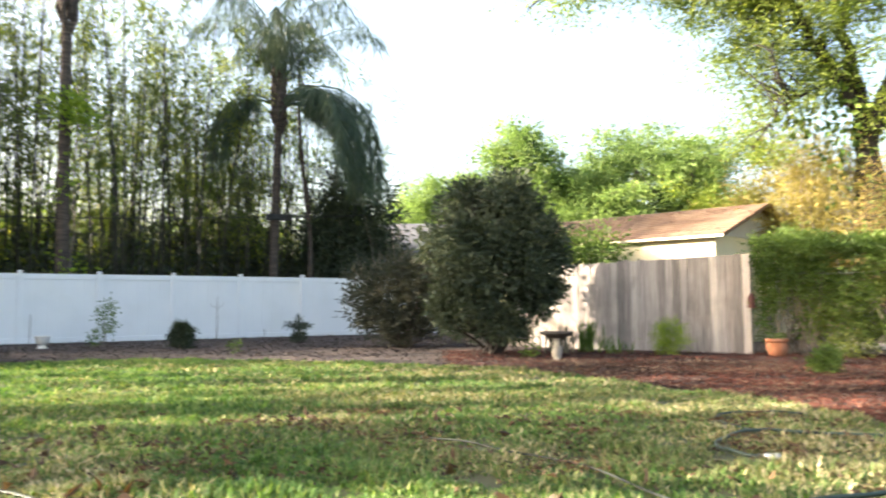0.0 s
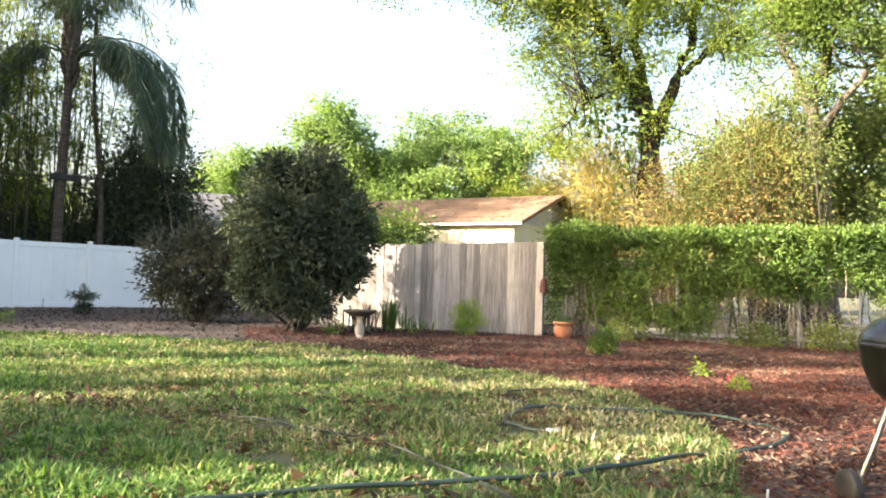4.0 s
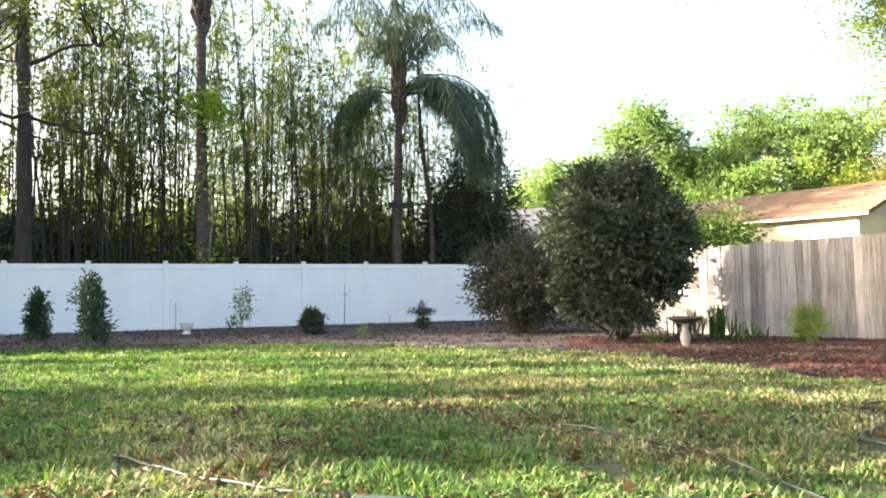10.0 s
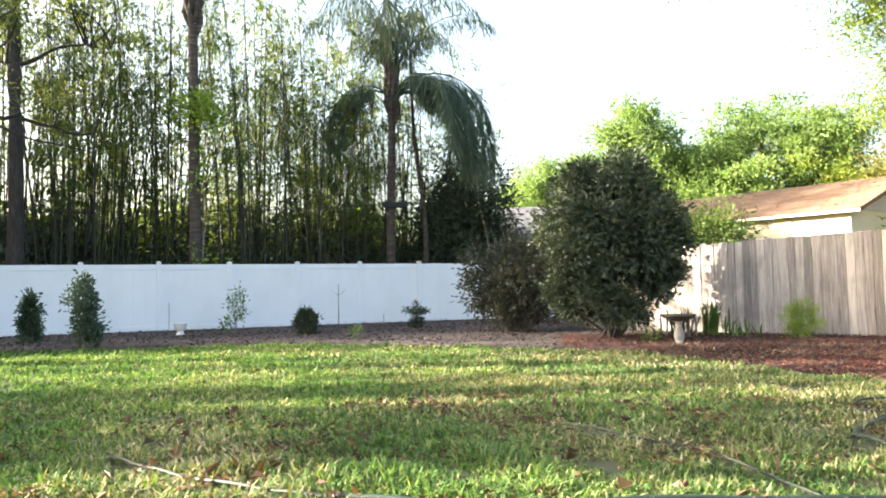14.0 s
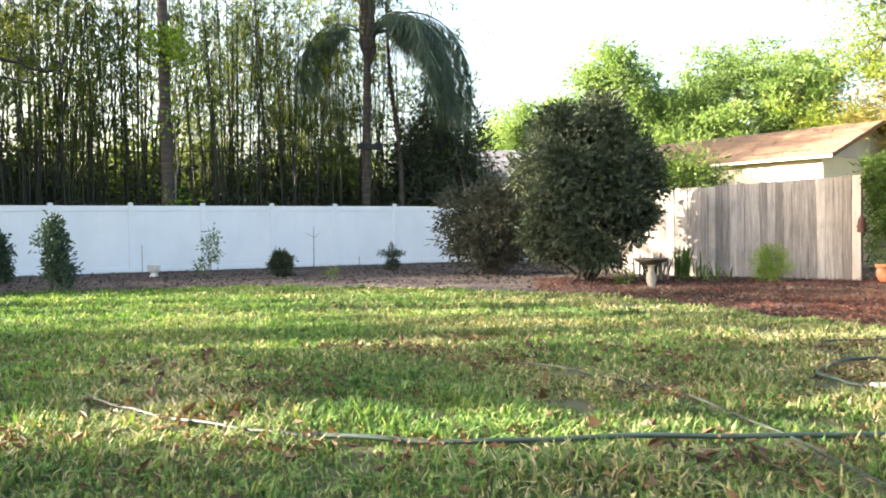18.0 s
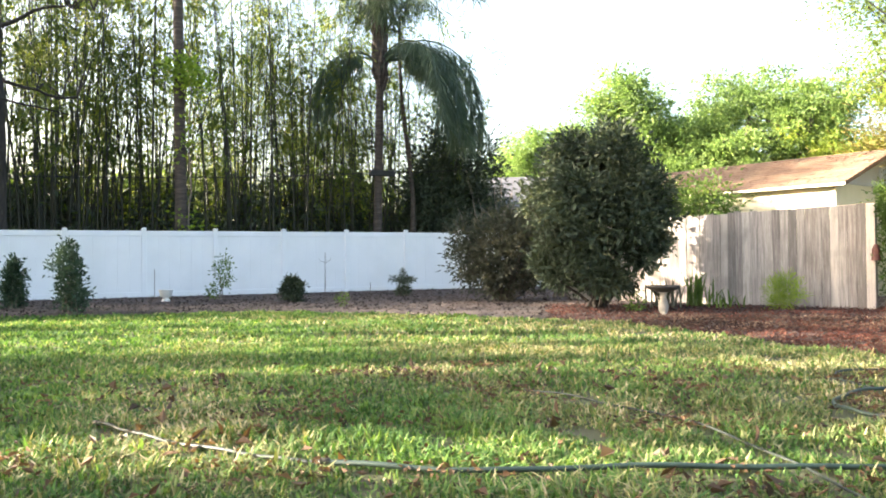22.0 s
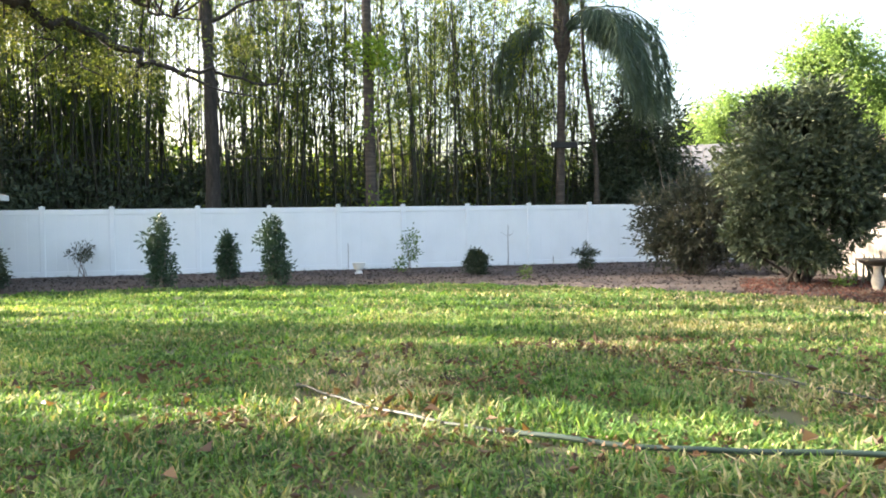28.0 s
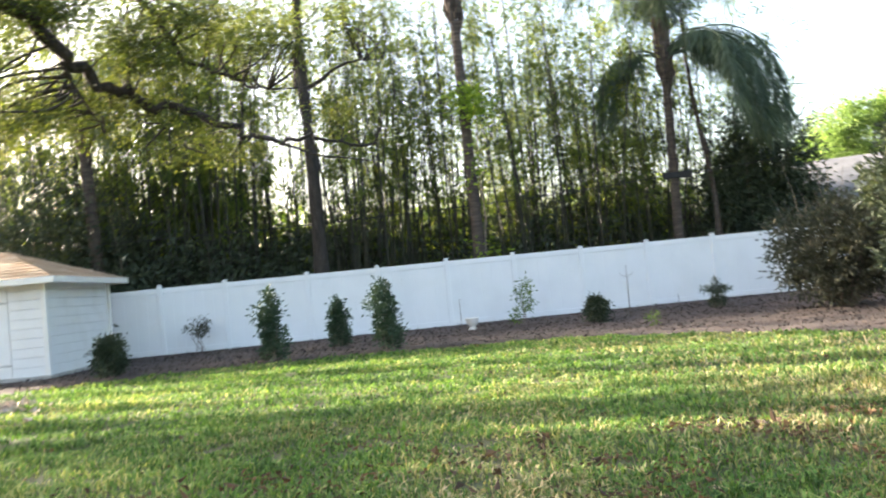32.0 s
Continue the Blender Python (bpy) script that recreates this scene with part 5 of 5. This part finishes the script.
        t = np.linspace(0, 1, 6)[:, None]
        o = np.array([math.cos(a), math.sin(a), 0])
        foot = np.array([r.normal() * 0.14, r.normal() * 0.1, 0])
        p = foot + o * (t * tilt * ll * 0.6 + t ** 3 * tilt * ll * 0.5) + [0, 0, 1] * (t * ll - t ** 3 * tilt * ll * 0.45)
        sd = np.cross(o, [0, 0, 1])
        w = 0.018 * np.array([0.8, 1, 1, 0.85, 0.55, 0.05])[:, None]
        v = np.concatenate([p - sd * w, p + o * 0.004, p + sd * w])
        i = np.arange(5)
        f = np.concatenate([np.stack([i, i + 6, i + 7, i + 1], 1), np.stack([i + 6, i + 12, i + 13, i + 7], 1)])
        hang("leaf_blade", raw_mesh("leaf_blade", v, f, material, True), root)
    return root


strap_clump("iris_clump", "clump of green strap-leaved iris by the wooden fence", (2.75, 14.85, 0.03), 46, 0.72, 131, VINE_LEAF)
strap_clump("iris_clump", "clump of dull strap leaves with dry tips by the birdbath", (2.2, 14.6, 0.03), 40, 0.62, 132, GREY_LEAF)
strap_clump("iris_clump", "small tuft of strap leaves by the fence", (3.1, 14.4, 0.03), 18, 0.42, 133, VINE_LEAF)

# birdbath
bath = thing("birdbath", "stone birdbath with a dark basin on a pale baluster", "birdbath", (1.84, 12.72, 0.03))
bath.scale = (0.9, 0.9, 0.85)
part("pedestal", lathe([(0.085, 0.0), (0.085, 0.025), (0.062, 0.045), (0.08, 0.1), (0.093, 0.16), (0.085, 0.22), (0.055, 0.31), (0.05, 0.37), (0.07, 0.42), (0.08, 0.435)], 24), STONE, bath, "pale cast-stone baluster", True)
part("basin", lathe([(0.08, 0.43), (0.15, 0.445), (0.25, 0.49), (0.29, 0.52), (0.297, 0.53), (0.297, 0.555), (0.275, 0.555), (0.23, 0.51), (0.05, 0.48)], 36), DARK_STONE, bath, "dark basin with its shade in the colour", True)

# terracotta pot
pot = thing("flower_pot", "round terracotta flower pot with a rolled rim", "flower pot", (5.72, 13.45, 0.03))
pot.scale = (0.87, 0.87, 0.97)
part("pot_body", lathe([(0.11, 0.0), (0.135, 0.01), (0.185, 0.08), (0.205, 0.16), (0.195, 0.235), (0.18, 0.25)], 30), TERRACOTTA, pot, smooth=True)
part("rim", lathe([(0.18, 0.25), (0.215, 0.262), (0.222, 0.29), (0.215, 0.315), (0.19, 0.318), (0.175, 0.29), (0.17, 0.26)], 30), TERRACOTTA, pot, smooth=True)
part("potting_soil", lathe([(0.165, 0.262), (0.165, 0.285), (0.05, 0.29)], 20), SOIL, pot)
shrub("pot_plant", "small green sprigs growing in the terracotta pot", "plant", (5.72, 13.45, 0.32), [((0, 0, 0.06), (0.12, 0.12, 0.05), 1)], VINE_LEAF, 14, 6, 0.03, 0.06, 0.03, 4, 0.004, 134)

# planter urn, stakes and bare whip along the fence
urn = thing("garden_urn", "small pale concrete footed urn in the bed", "urn", (-8.92, 17.45, 0.03))
part("foot", lathe([(0.11, 0.0), (0.10, 0.03), (0.06, 0.07), (0.07, 0.09)], 20), TRIM, urn, smooth=True)
part("bowl", lathe([(0.07, 0.09), (0.12, 0.12), (0.15, 0.20), (0.165, 0.27), (0.175, 0.28), (0.16, 0.275), (0.13, 0.18)], 20), TRIM, urn, smooth=True)
for x, y, h, lbl in ((-10.0, 18.95, 0.75, "thin grey garden stake by the white fence"), (-4.95, 21.7, 0.3, "short thin stake by the white fence")):
    st = thing("garden_stake", lbl, "stake", (x, y, 0.02))
    part("rod", lathe([(0.008, 0), (0.008, h), (0.003, h + 0.01)], 8), TWIG, st)
whip = thing("bare_sapling", "leafless young sapling with two twigs near the fence", "sapling", (-6.12, 21.15, 0.02))
hang("stem", Tubes(6).add(wobble_path([0, 0, 0], [0.02, 0, 1.18], 8, 0.006), np.linspace(0.014, 0.006, 8)).mesh("stem", TWIG), whip)
for s in (-1, 1):
    hang("twig", Tubes(5).add([[0.02, 0, 0.88], [0.12 * s, 0.02, 0.93], [0.2 * s, 0, 1.02]], [0.006, 0.004, 0.002]).mesh("twig", TWIG), whip)

# ---- hedge of vines on a wire fence ----
HED_A, HED_U = np.array([5.62, 13.97, 0.0]), np.array([0.84, -0.543, 0.0])
HED_N = np.array([0.543, 0.84, 0.0])
wire_fence = thing("chain_link_fence", "old chain-link fence grown over with vines", "fence", tuple(HED_A))
for k in range(7):
    part("post", lathe([(0.03, 0), (0.03, 1.55), (0.036, 1.56), (0.02, 1.6)], 12, tuple(HED_U * (0.3 + k * 2.05) + HED_N * 0.25)), GALV, wire_fence)
part("top_rail", box(12.6, 0.035, 0.035, tuple(HED_U * 6.5 + HED_N * 0.29 + np.array([0, 0, 1.44])), 0.01, Matrix.Rotation(math.atan2(HED_U[1], HED_U[0]), 4, "Z")), GALV, wire_fence)
mesh_w = Tubes(3)
for k in range(-12, 100):
    for sg in (1, -1):
        s0 = k * 0.13
        a, b2 = (s0, 0.05), (s0 + sg * 1.45, 1.5)
        mesh_w.add([HED_U * a[0] + HED_N * 0.25 + [0, 0, a[1]], HED_U * b2[0] + HED_N * 0.25 + [0, 0, b2[1]]], 0.0022)
hang("wire_mesh", mesh_w.mesh("wire_mesh", GALV), wire_fence)["kind"] = "stuff"

hedge = thing("vine_hedge", "clipped green hedge of vines with thin gaps near the ground", "hedge", tuple(HED_A))
r = np.random.default_rng(141)
n = 5200
s_, h_ = r.random(n) * 12.4, r.random(n)
top = 2.04 + 0.05 * np.array([noise.noise(Vector((v * 0.9, 0, 0))) for v in s_])
low = 0.62 + 0.5 * np.array([noise.noise(Vector((v * 0.7, 4, 0))) for v in s_]) + np.where(s_ > 3.0, 0.28, -0.3)
z = low + (top - low) * (1 - (1 - h_) ** 1.5)
dep = r.normal(size=n) * 0.26 * (0.6 + 0.5 * z / 2) + 0.15
c = np.outer(s_, HED_U) + np.outer(dep, HED_N) + np.outer(z, [0, 0, 1])
gapf = np.array([noise.noise(Vector((a * 1.3, b * 1.6, 9))) for a, b in zip(s_, z)])
c = c[(gapf > -0.3) | (z > 1.8)]
off = r.normal(size=(len(c), 16, 3)) * 0.065
pl = (c[:, None] + off).reshape(-1, 3)
pl[:, 2] = np.minimum(pl[:, 2], 2.13 + 0.03 * r.normal(size=len(pl)))
wl_ = (off * 8 - HED_N * 0.5 + [0, 0, 0.15] + r.normal(size=off.shape) * 0.6).reshape(-1, 3)
hang("foliage", leaf_mesh("foliage", pl, wl_, 0.065 + 0.045 * r.random(len(pl)), 0.03 + 0.016 * r.random(len(pl)), VINE_LEAF, r=r), hedge)
for k in range(75):
    s0 = r.random() * 12.2
    a = HED_U * s0 + HED_N * (0.15 + r.normal() * 0.12)
    b2 = a + HED_U * r.normal() * 0.35 + [0, 0, r.uniform(0.9, 1.6)]
    hang("stem", Tubes(5).add(wobble_path(a, b2, 7, 0.035, r), np.linspace(0.016, 0.006, 7) * r.uniform(0.6, 1.3)).mesh("stem", TWIG), hedge)
shrub("hedge_weeds", "green weeds at the foot of the hedge", "weeds", (8.6, 11.75, 0.02), [((0, 0, 0.2), (0.5, 0.3, 0.2), 1), ((1.0, -0.6, 0.22), (0.5, 0.3, 0.22), 1), ((-1.9, 1.15, 0.18), (0.4, 0.3, 0.2), 0.7)], OLIVE_VINE, 60, 10, 0.07, 0.09, 0.04, 10, 0.006, 142)
shrub("hedge_top_shrub", "feathery green shrub rising behind the hedge corner", "shrub", (6.5, 14.5, 0.02), [((0, 0, 1.5), (0.6, 0.5, 0.75), 1), ((0.1, 0, 2.1), (0.35, 0.3, 0.25), 0.35)], VINE_LEAF, 150, 16, 0.08, 0.07, 0.025, 10, 0.012, 143)

# ---- kettle grill, pipe, pan ----
grill = thing("kettle_grill", "black enamel kettle grill on three steel legs", "grill", (2.985, 2.86, 0.0), 264)
part("bowl", lathe([(0.07, 0.43), (0.16, 0.455), (0.235, 0.53), (0.275, 0.63), (0.284, 0.715), (0.290, 0.72), (0.290, 0.728), (0.278, 0.728)], 48), BOWL_ENAMEL, grill, "glossy black bowl", True)
part("lid", lathe([(0.286, 0.730), (0.293, 0.738), (0.291, 0.752), (0.272, 0.79), (0.225, 0.84), (0.15, 0.875), (0.06, 0.892), (0.01, 0.894)], 48), ENAMEL, grill, "glossy black domed lid", True)
part("lid_rim", lathe([(0.294, 0.728), (0.297, 0.733), (0.294, 0.740)], 48), ENAMEL, grill)
hold = [(0.285 * math.cos(radians(a)) * k, 0.285 * math.sin(radians(a)) * k, 0.695) for a, k in ((-26, 0.99), (-24, 1.12), (-10, 1.15), (4, 1.12), (6, 0.99))]
hang("side_handle", Tubes(8).add(curve_points(hold, 5), 0.011).mesh("side_handle", STEEL), grill, "dull grey bowl handle")
for k, a in enumerate((115, 245, 0)):
    o = np.array([math.cos(radians(a)), math.sin(radians(a)), 0])
    leg = hang("leg", Tubes(10).add([o * 0.155 + [0, 0, 0.50], o * 0.225 + [0, 0, 0.28], o * 0.30 + [0, 0, 0.07 if k < 2 else 0.0]], 0.0125).mesh("leg", STEEL), grill, "dull steel tube leg")
    part("leg_socket", lathe([(0.02, -0.06), (0.02, 0.06)], 12, tuple(o * 0.16 + np.array([0, 0, 0.485]))), BLACK_PLASTIC, leg)
o1, o2 = [np.array([math.cos(radians(a)), math.sin(radians(a)), 0]) * 0.30 for a in (115, 245)]
axis = o2 - o1
hang("axle", Tubes(8).add([o1 - axis * 0.08 + [0, 0, 0.08], o2 + axis * 0.08 + [0, 0, 0.08]], 0.005).mesh("axle", RUST_METAL), grill)
for q_, sg in ((o1, -1), (o2, 1)):
    w = lathe([(0.02, -0.022), (0.07, -0.024), (0.08, -0.016), (0.08, 0.016), (0.07, 0.024), (0.02, 0.022)], 28)
    rotm = Vector(tuple(axis)).to_track_quat("Z", "Y").to_matrix().to_4x4()
    bmesh.ops.transform(w, matrix=Matrix.Translation(Vector(tuple(q_ + axis * sg * 0.07 + np.array([0, 0, 0.08])))) @ rotm, verts=w.verts)
    wheel = part("wheel", w, BLACK_PLASTIC, grill, "worn black plastic wheel", True)
pipe = thing("plastic_pipe", "length of white plastic pipe lying on the mulch", "pipe", (3.66, 3.68, 0.07), 14)
bm = bmesh.new()
prof = [(0.044, 0.0), (0.044, 0.9), (0.022, 0.9), (0.022, 0.0)]
rings = [[bm.verts.new((x, r_ * math.cos(t * 0.2618), r_ * math.sin(t * 0.2618))) for t in range(24)] for r_, x in prof]
for i in range(4):
    lo, hi = rings[i], rings[(i + 1) % 4]
    for t in range(24):
        bm.faces.new((lo[t], hi[t], hi[(t + 1) % 24], lo[(t + 1) % 24]))
part("tube", bm, PVC, pipe, smooth=True)
pan = thing("metal_pan", "round dark stained metal pan on the mulch", "pan", (2.5, 2.62, 0.005))
part("pan_wall", lathe([(0.105, 0.0), (0.118, 0.01), (0.125, 0.085), (0.13, 0.093), (0.122, 0.093), (0.114, 0.055), (0.02, 0.05)], 36), RUST_METAL, pan, smooth=True)
marker = thing("plant_label", "small white plastic plant label stuck in the mulch", "plant label", (2.2, 2.93, 0.0), 35)
part("label_blade", box(0.025, 0.003, 0.11, (0, 0, 0), 0.001, Matrix.Rotation(0.15, 4, "Y")), PVC, marker)

# ---- hoses ----
def hose(name, label, pts, rad, material):
    p = curve_points([(x, y, 0.038 + rad) for x, y in pts], 10)
    p[:, 2] += 0.007 * np.sin(np.arange(len(p)) * 0.31) * np.sin(np.arange(len(p)) * 0.13)
    ob = thing(name, label, "hose", (pts[0][0], pts[0][1], 0))
    hang("hose_line", Tubes(10).add(p - [pts[0][0], pts[0][1], 0], rad).mesh("hose_line", material), ob)
    for a, b in ((p[0], p[1]), (p[-1], p[-2])):
        d = (b - a) / np.linalg.norm(b - a)
        a = a - [pts[0][0], pts[0][1], 0]
        hang("hose_end", Tubes(10).add([a - d * 0.012, a - d * 0.01, a + d * 0.03, a + d * 0.032], [rad * 0.7, rad * 1.5, rad * 1.5, rad * 1.05]).mesh("hose_end", RUST_METAL), ob, "dark metal hose end collar")
    return ob


GREEN_LINE = [(-0.99, 3.37), (-0.65, 3.33), (-0.25, 3.31), (0.15, 3.38), (0.65, 3.45), (1.1, 3.49), (1.56, 3.56), (1.94, 3.68), (2.38, 3.85), (2.81, 3.94), (3.11, 4.07), (3.39, 4.32), (3.47, 4.55), (3.44, 4.84), (3.26, 5.14), (3.0, 5.28), (2.41, 5.54), (2.25, 5.58), (2.02, 5.45), (1.80, 5.18), (1.71, 4.95), (1.75, 4.72), (1.85, 4.59)]
SUNLIT_LINE = [(-2.52, 4.1), (-2.37, 4.02), (-2.14, 3.87), (-1.79, 3.65), (-1.44, 3.51), (-1.19, 3.43), (-0.99, 3.38)]
THIN_LINE = [(-0.15, 5.38), (0.2, 5.15), (0.45, 4.8), (0.73, 4.5), (0.93, 3.97), (1.07, 3.53), (1.17, 3.0), (1.25, 2.3)]
LOOP_LINE = [(2.17, 5.6), (2.1, 5.98), (2.25, 6.42), (2.63, 6.55), (2.9, 6.41)]
hose("garden_hose", "long dark green garden hose looped across the lawn edge", GREEN_LINE, 0.0125, HOSE)
# the green hose goes on here, its sunlit look put into a greyer colour
hose("garden_hose", "sunlit end of the hose, coloured greyer, in the grass", SUNLIT_LINE, 0.0095, GREY_HOSE)
hose("thin_hose", "thin grey-green hose lying through the grass", THIN_LINE, 0.007, GREY_HOSE)
hose("thin_hose", "thin green hose loop at the lawn edge", LOOP_LINE, 0.008, HOSE)
HOSE_PTS = np.concatenate([curve_points([(x, y, 0) for x, y in line], 14)[:, :2] for line in (GREEN_LINE, SUNLIT_LINE, THIN_LINE, LOOP_LINE)])
nz = thing("hose_coupling", "pale metal coupling on the hose end", "hose fitting", (1.85, 4.58, 0.06), -40)
bm = lathe([(0.014, 0.0), (0.02, 0.01), (0.02, 0.05), (0.025, 0.055), (0.025, 0.085), (0.015, 0.09)], 16)
bmesh.ops.rotate(bm, cent=(0, 0, 0), matrix=Matrix.Rotation(radians(90), 3, "Y"), verts=bm.verts)
part("fitting", bm, GALV, nz, smooth=True)

# ---- grass, litter, mulch chips ----
def blades(n, x0, x1, y0, y1, far, seed, length, width):
    """Grass blades over the lawn, thinning with distance."""
    r = np.random.default_rng(seed)
    p = np.stack([r.uniform(x0, x1, n), r.uniform(y0, y1, n)], 1)
    d = np.hypot(p[:, 0], p[:, 1])
    bearing = np.degrees(np.arctan2(-p[:, 0], p[:, 1]))
    tuft = np.array([noise.noise(Vector((x * 2.2, y * 2.2, 1))) + 0.6 * noise.noise(Vector((x * 7, y * 7, 2))) for x, y in p])
    k = inside(p, LAWN_POLY) & (((bearing < 66) & (bearing > -52)) | (d < 7.2) | (p[:, 1] < -3)) & (d > far[0]) & (d < far[1]) & (tuft > -0.8 + 0.4 * r.random(n))
    p, t = p[k], tuft[k]
    near_hose = np.zeros(len(p), bool)
    for c in np.array_split(np.arange(len(p)), 60):
        near_hose[c] = np.min(np.hypot(p[c, None, 0] - HOSE_PTS[None, :, 0], p[c, None, 1] - HOSE_PTS[None, :, 1] + 0.02), 1) < 0.06
    near_hose &= r.random(len(p)) < 0.85
    p, t = p[~near_hose], t[~near_hose]
    m = len(p)
    a = r.random(m) * 6.28
    lean = r.uniform(0.2, 1.15, m)
    L = length * (0.45 + 0.8 * r.random(m)) * (1 + 0.9 * t)
    o = np.stack([np.cos(a), np.sin(a), np.zeros(m)], 1)
    sd = np.stack([-np.sin(a), np.cos(a), np.zeros(m)], 1)
    w = (width * (0.6 + 0.7 * r.random(m)))[:, None]
    b = np.c_[p, np.zeros(m)]
    up = np.array([0, 0, 1.0])
    mid = b + o * (L * lean * 0.24)[:, None] + up * (L * 0.45)[:, None]
    tip = b + o * (L * lean * 0.95)[:, None] + up * (L * (0.9 - 0.35 * lean))[:, None]
    return np.stack([b, mid + sd * w / 2, mid - sd * w / 2, tip], 1)


gv_ = []
for args in ((250000, -5, 4, -3, 5.2, (0.2, 5.2), 151, 0.085, 0.0125), (262000, -9, 4, -3, 9, (5.2, 9), 152, 0.078, 0.0165), (190000, -15, 4, 2, 14, (9, 15), 156, 0.075, 0.022), (50000, -22, -8, 2, 14, (15, 22), 153, 0.08, 0.03), (50000, -7, 2, -8, -3, (0.2, 9), 154, 0.08, 0.024)):
    gv_.append(blades(*args))
gv_ = np.concatenate(gv_)
# the lawn is lush towards the shed and drier, straw-coloured towards the mulch
rg_ = np.random.default_rng(155)
spot = np.array([noise.noise(Vector((x * 0.7, y * 0.7, 31))) for x, y in gv_[:, 0, :2]])
dry = rg_.random(len(gv_)) < np.clip(0.33 + (gv_[:, 0, 0] + 2.0) * 0.08 + 0.75 * spot, 0.02, 0.85)
tri = np.array([[0, 1, 2], [2, 1, 3]])
for name, pick, material, lbl in (("grass", ~dry, GRASS, "coarse uneven green lawn grass"), ("dry_grass", dry, DRY_GRASS, "dry straw-coloured blades in the lawn")):
    gv1 = gv_[pick]
    gf1 = (np.arange(len(gv1))[:, None, None] * 4 + tri[None]).reshape(-1, 3)
    tagged(new(name, raw_mesh(name, gv1.reshape(-1, 3), gf1, material)), lbl, "grass", kind="stuff")


def scatter(n, keep, seed, lo, hi, length, width, material, name, label, category, lift=0.004, tilt=0.35, thick=0.0):
    """Chips or leaves strewn on the ground, each a small bent piece."""
    r = np.random.default_rng(seed)
    p = np.stack([r.uniform(lo[0], hi[0], n), r.uniform(lo[1], hi[1], n)], 1)
    p = p[keep(p, r)]
    m = len(p)
    a = r.random(m) * 6.28
    way = np.stack([np.cos(a), np.sin(a), r.normal(size=m) * tilt], 1)
    d = np.clip(edge_distance(p), 0, 0.6) * (~inside(p, LAWN_POLY))
    at = np.c_[p, lift + d * 0.05 + r.random(m) * 0.02]
    v, f = leaf_arrays(at, way, length * (0.5 + r.random(m)), width * (0.5 + r.random(m)), 0.3, r)
    v[:, 2] = np.maximum(v[:, 2], 0.006)
    ob = new(name, raw_mesh(name, v, f, material))
    return tagged(ob, label, category, kind="stuff")


def in_view(p):
    b_ = np.degrees(np.arctan2(-p[:, 0], p[:, 1]))
    return (b_ < 68) & (b_ > -54)


def mulch_near(p, r):
    d = np.hypot(p[:, 0], p[:, 1])
    return (~inside(p, LAWN_POLY)) & in_view(p) & (d > 2.0) & (d < 15.5) & (r.random(len(p)) < np.clip(7.0 / d, 0.25, 1) * np.interp(d + 0.6 * r.normal(size=len(p)), [3.6, 5.2, 9.5, 12], [0.22, 1.0, 1.0, 0.6]))


scatter(280000, mulch_near, 161, (0, 1), (11, 15.5), 0.046, 0.013, MULCH, "red_mulch", "red-brown shredded bark mulch chips", "mulch", 0.012)
scatter(30000, lambda p, r: (~inside(p, LAWN_POLY)) & in_view(p) & (r.random(len(p)) < 0.8), 162, (-20, 6), (4, 24), 0.06, 0.026, BROWN_CHIP, "bark_litter", "grey-brown bark litter and dry leaves in the bed", "mulch", 0.012)
scatter(40000, lambda p, r: (~inside(p, LAWN_POLY)) & in_view(p) & (np.hypot(p[:, 0], p[:, 1]) < 13) & (np.array([noise.noise(Vector((x * 0.8, y * 0.8, 41))) for x, y in p]) + 0.3 * r.normal(size=len(p)) > -0.05), 163, (1, 1), (10, 13), 0.05, 0.017, TAN_CHIP, "bark_litter", "dry brown leaves and bark strewn on the mulch", "mulch", 0.02)
scatter(1500, lambda p, r: inside(p, LAWN_POLY) & in_view(p) & (r.random(len(p)) < np.clip((p[:, 0] + 9) / 7, 0.1, 1)) & (np.array([noise.noise(Vector((x * 1.1, y * 1.1, 7))) for x, y in p]) + 0.35 * r.normal(size=len(p)) > 0.30), 164, (-12, 1.5), (4, 14), 0.052, 0.03, LITTER, "fallen_leaves", "orange-brown fallen leaves in the grass", "leaves", 0.03, 0.5)
patch = scatter(5000, lambda p, r: np.hypot((p[:, 0] + 12.6) / 2.0, (p[:, 1] - 7.0) / 0.75) + 0.25 * r.normal(size=len(p)) < 0.9, 165, (-16, 5), (-9, 9), 0.12, 0.08, SAND, "bare_patch", "pinkish bare sandy patch in the lawn", "sand", 0.045, 0.15)
scatter(26000, lambda p, r: inside(p, LAWN_POLY) & in_view(p) & (r.random(len(p)) < np.clip((p[:, 0] + 6) / 5, 0.1, 1)) & (np.hypot(p[:, 0], p[:, 1]) < 7) & (np.array([noise.noise(Vector((x * 1.7, y * 1.7, 17))) for x, y in p]) + 0.2 * r.normal(size=len(p)) > 0.2), 166, (-7, 1.2), (3.5, 7), 0.045, 0.02, LITTER, "thatch", "brown dead thatch and leaf crumbs between grass tufts", "thatch", 0.04, 0.4)
scatter(700, lambda p, r: inside(p, LAWN_POLY) & in_view(p) & (np.hypot(p[:, 0], p[:, 1]) < 6.5) & (np.array([noise.noise(Vector((x * 0.9, y * 0.9, 27))) for x, y in p]) + 0.3 * r.normal(size=len(p)) > 0.0), 167, (-6, 1.5), (3, 6.5), 0.085, 0.045, LITTER, "fallen_leaves", "larger curled brown leaves lying on the grass", "leaves", 0.045, 0.6)
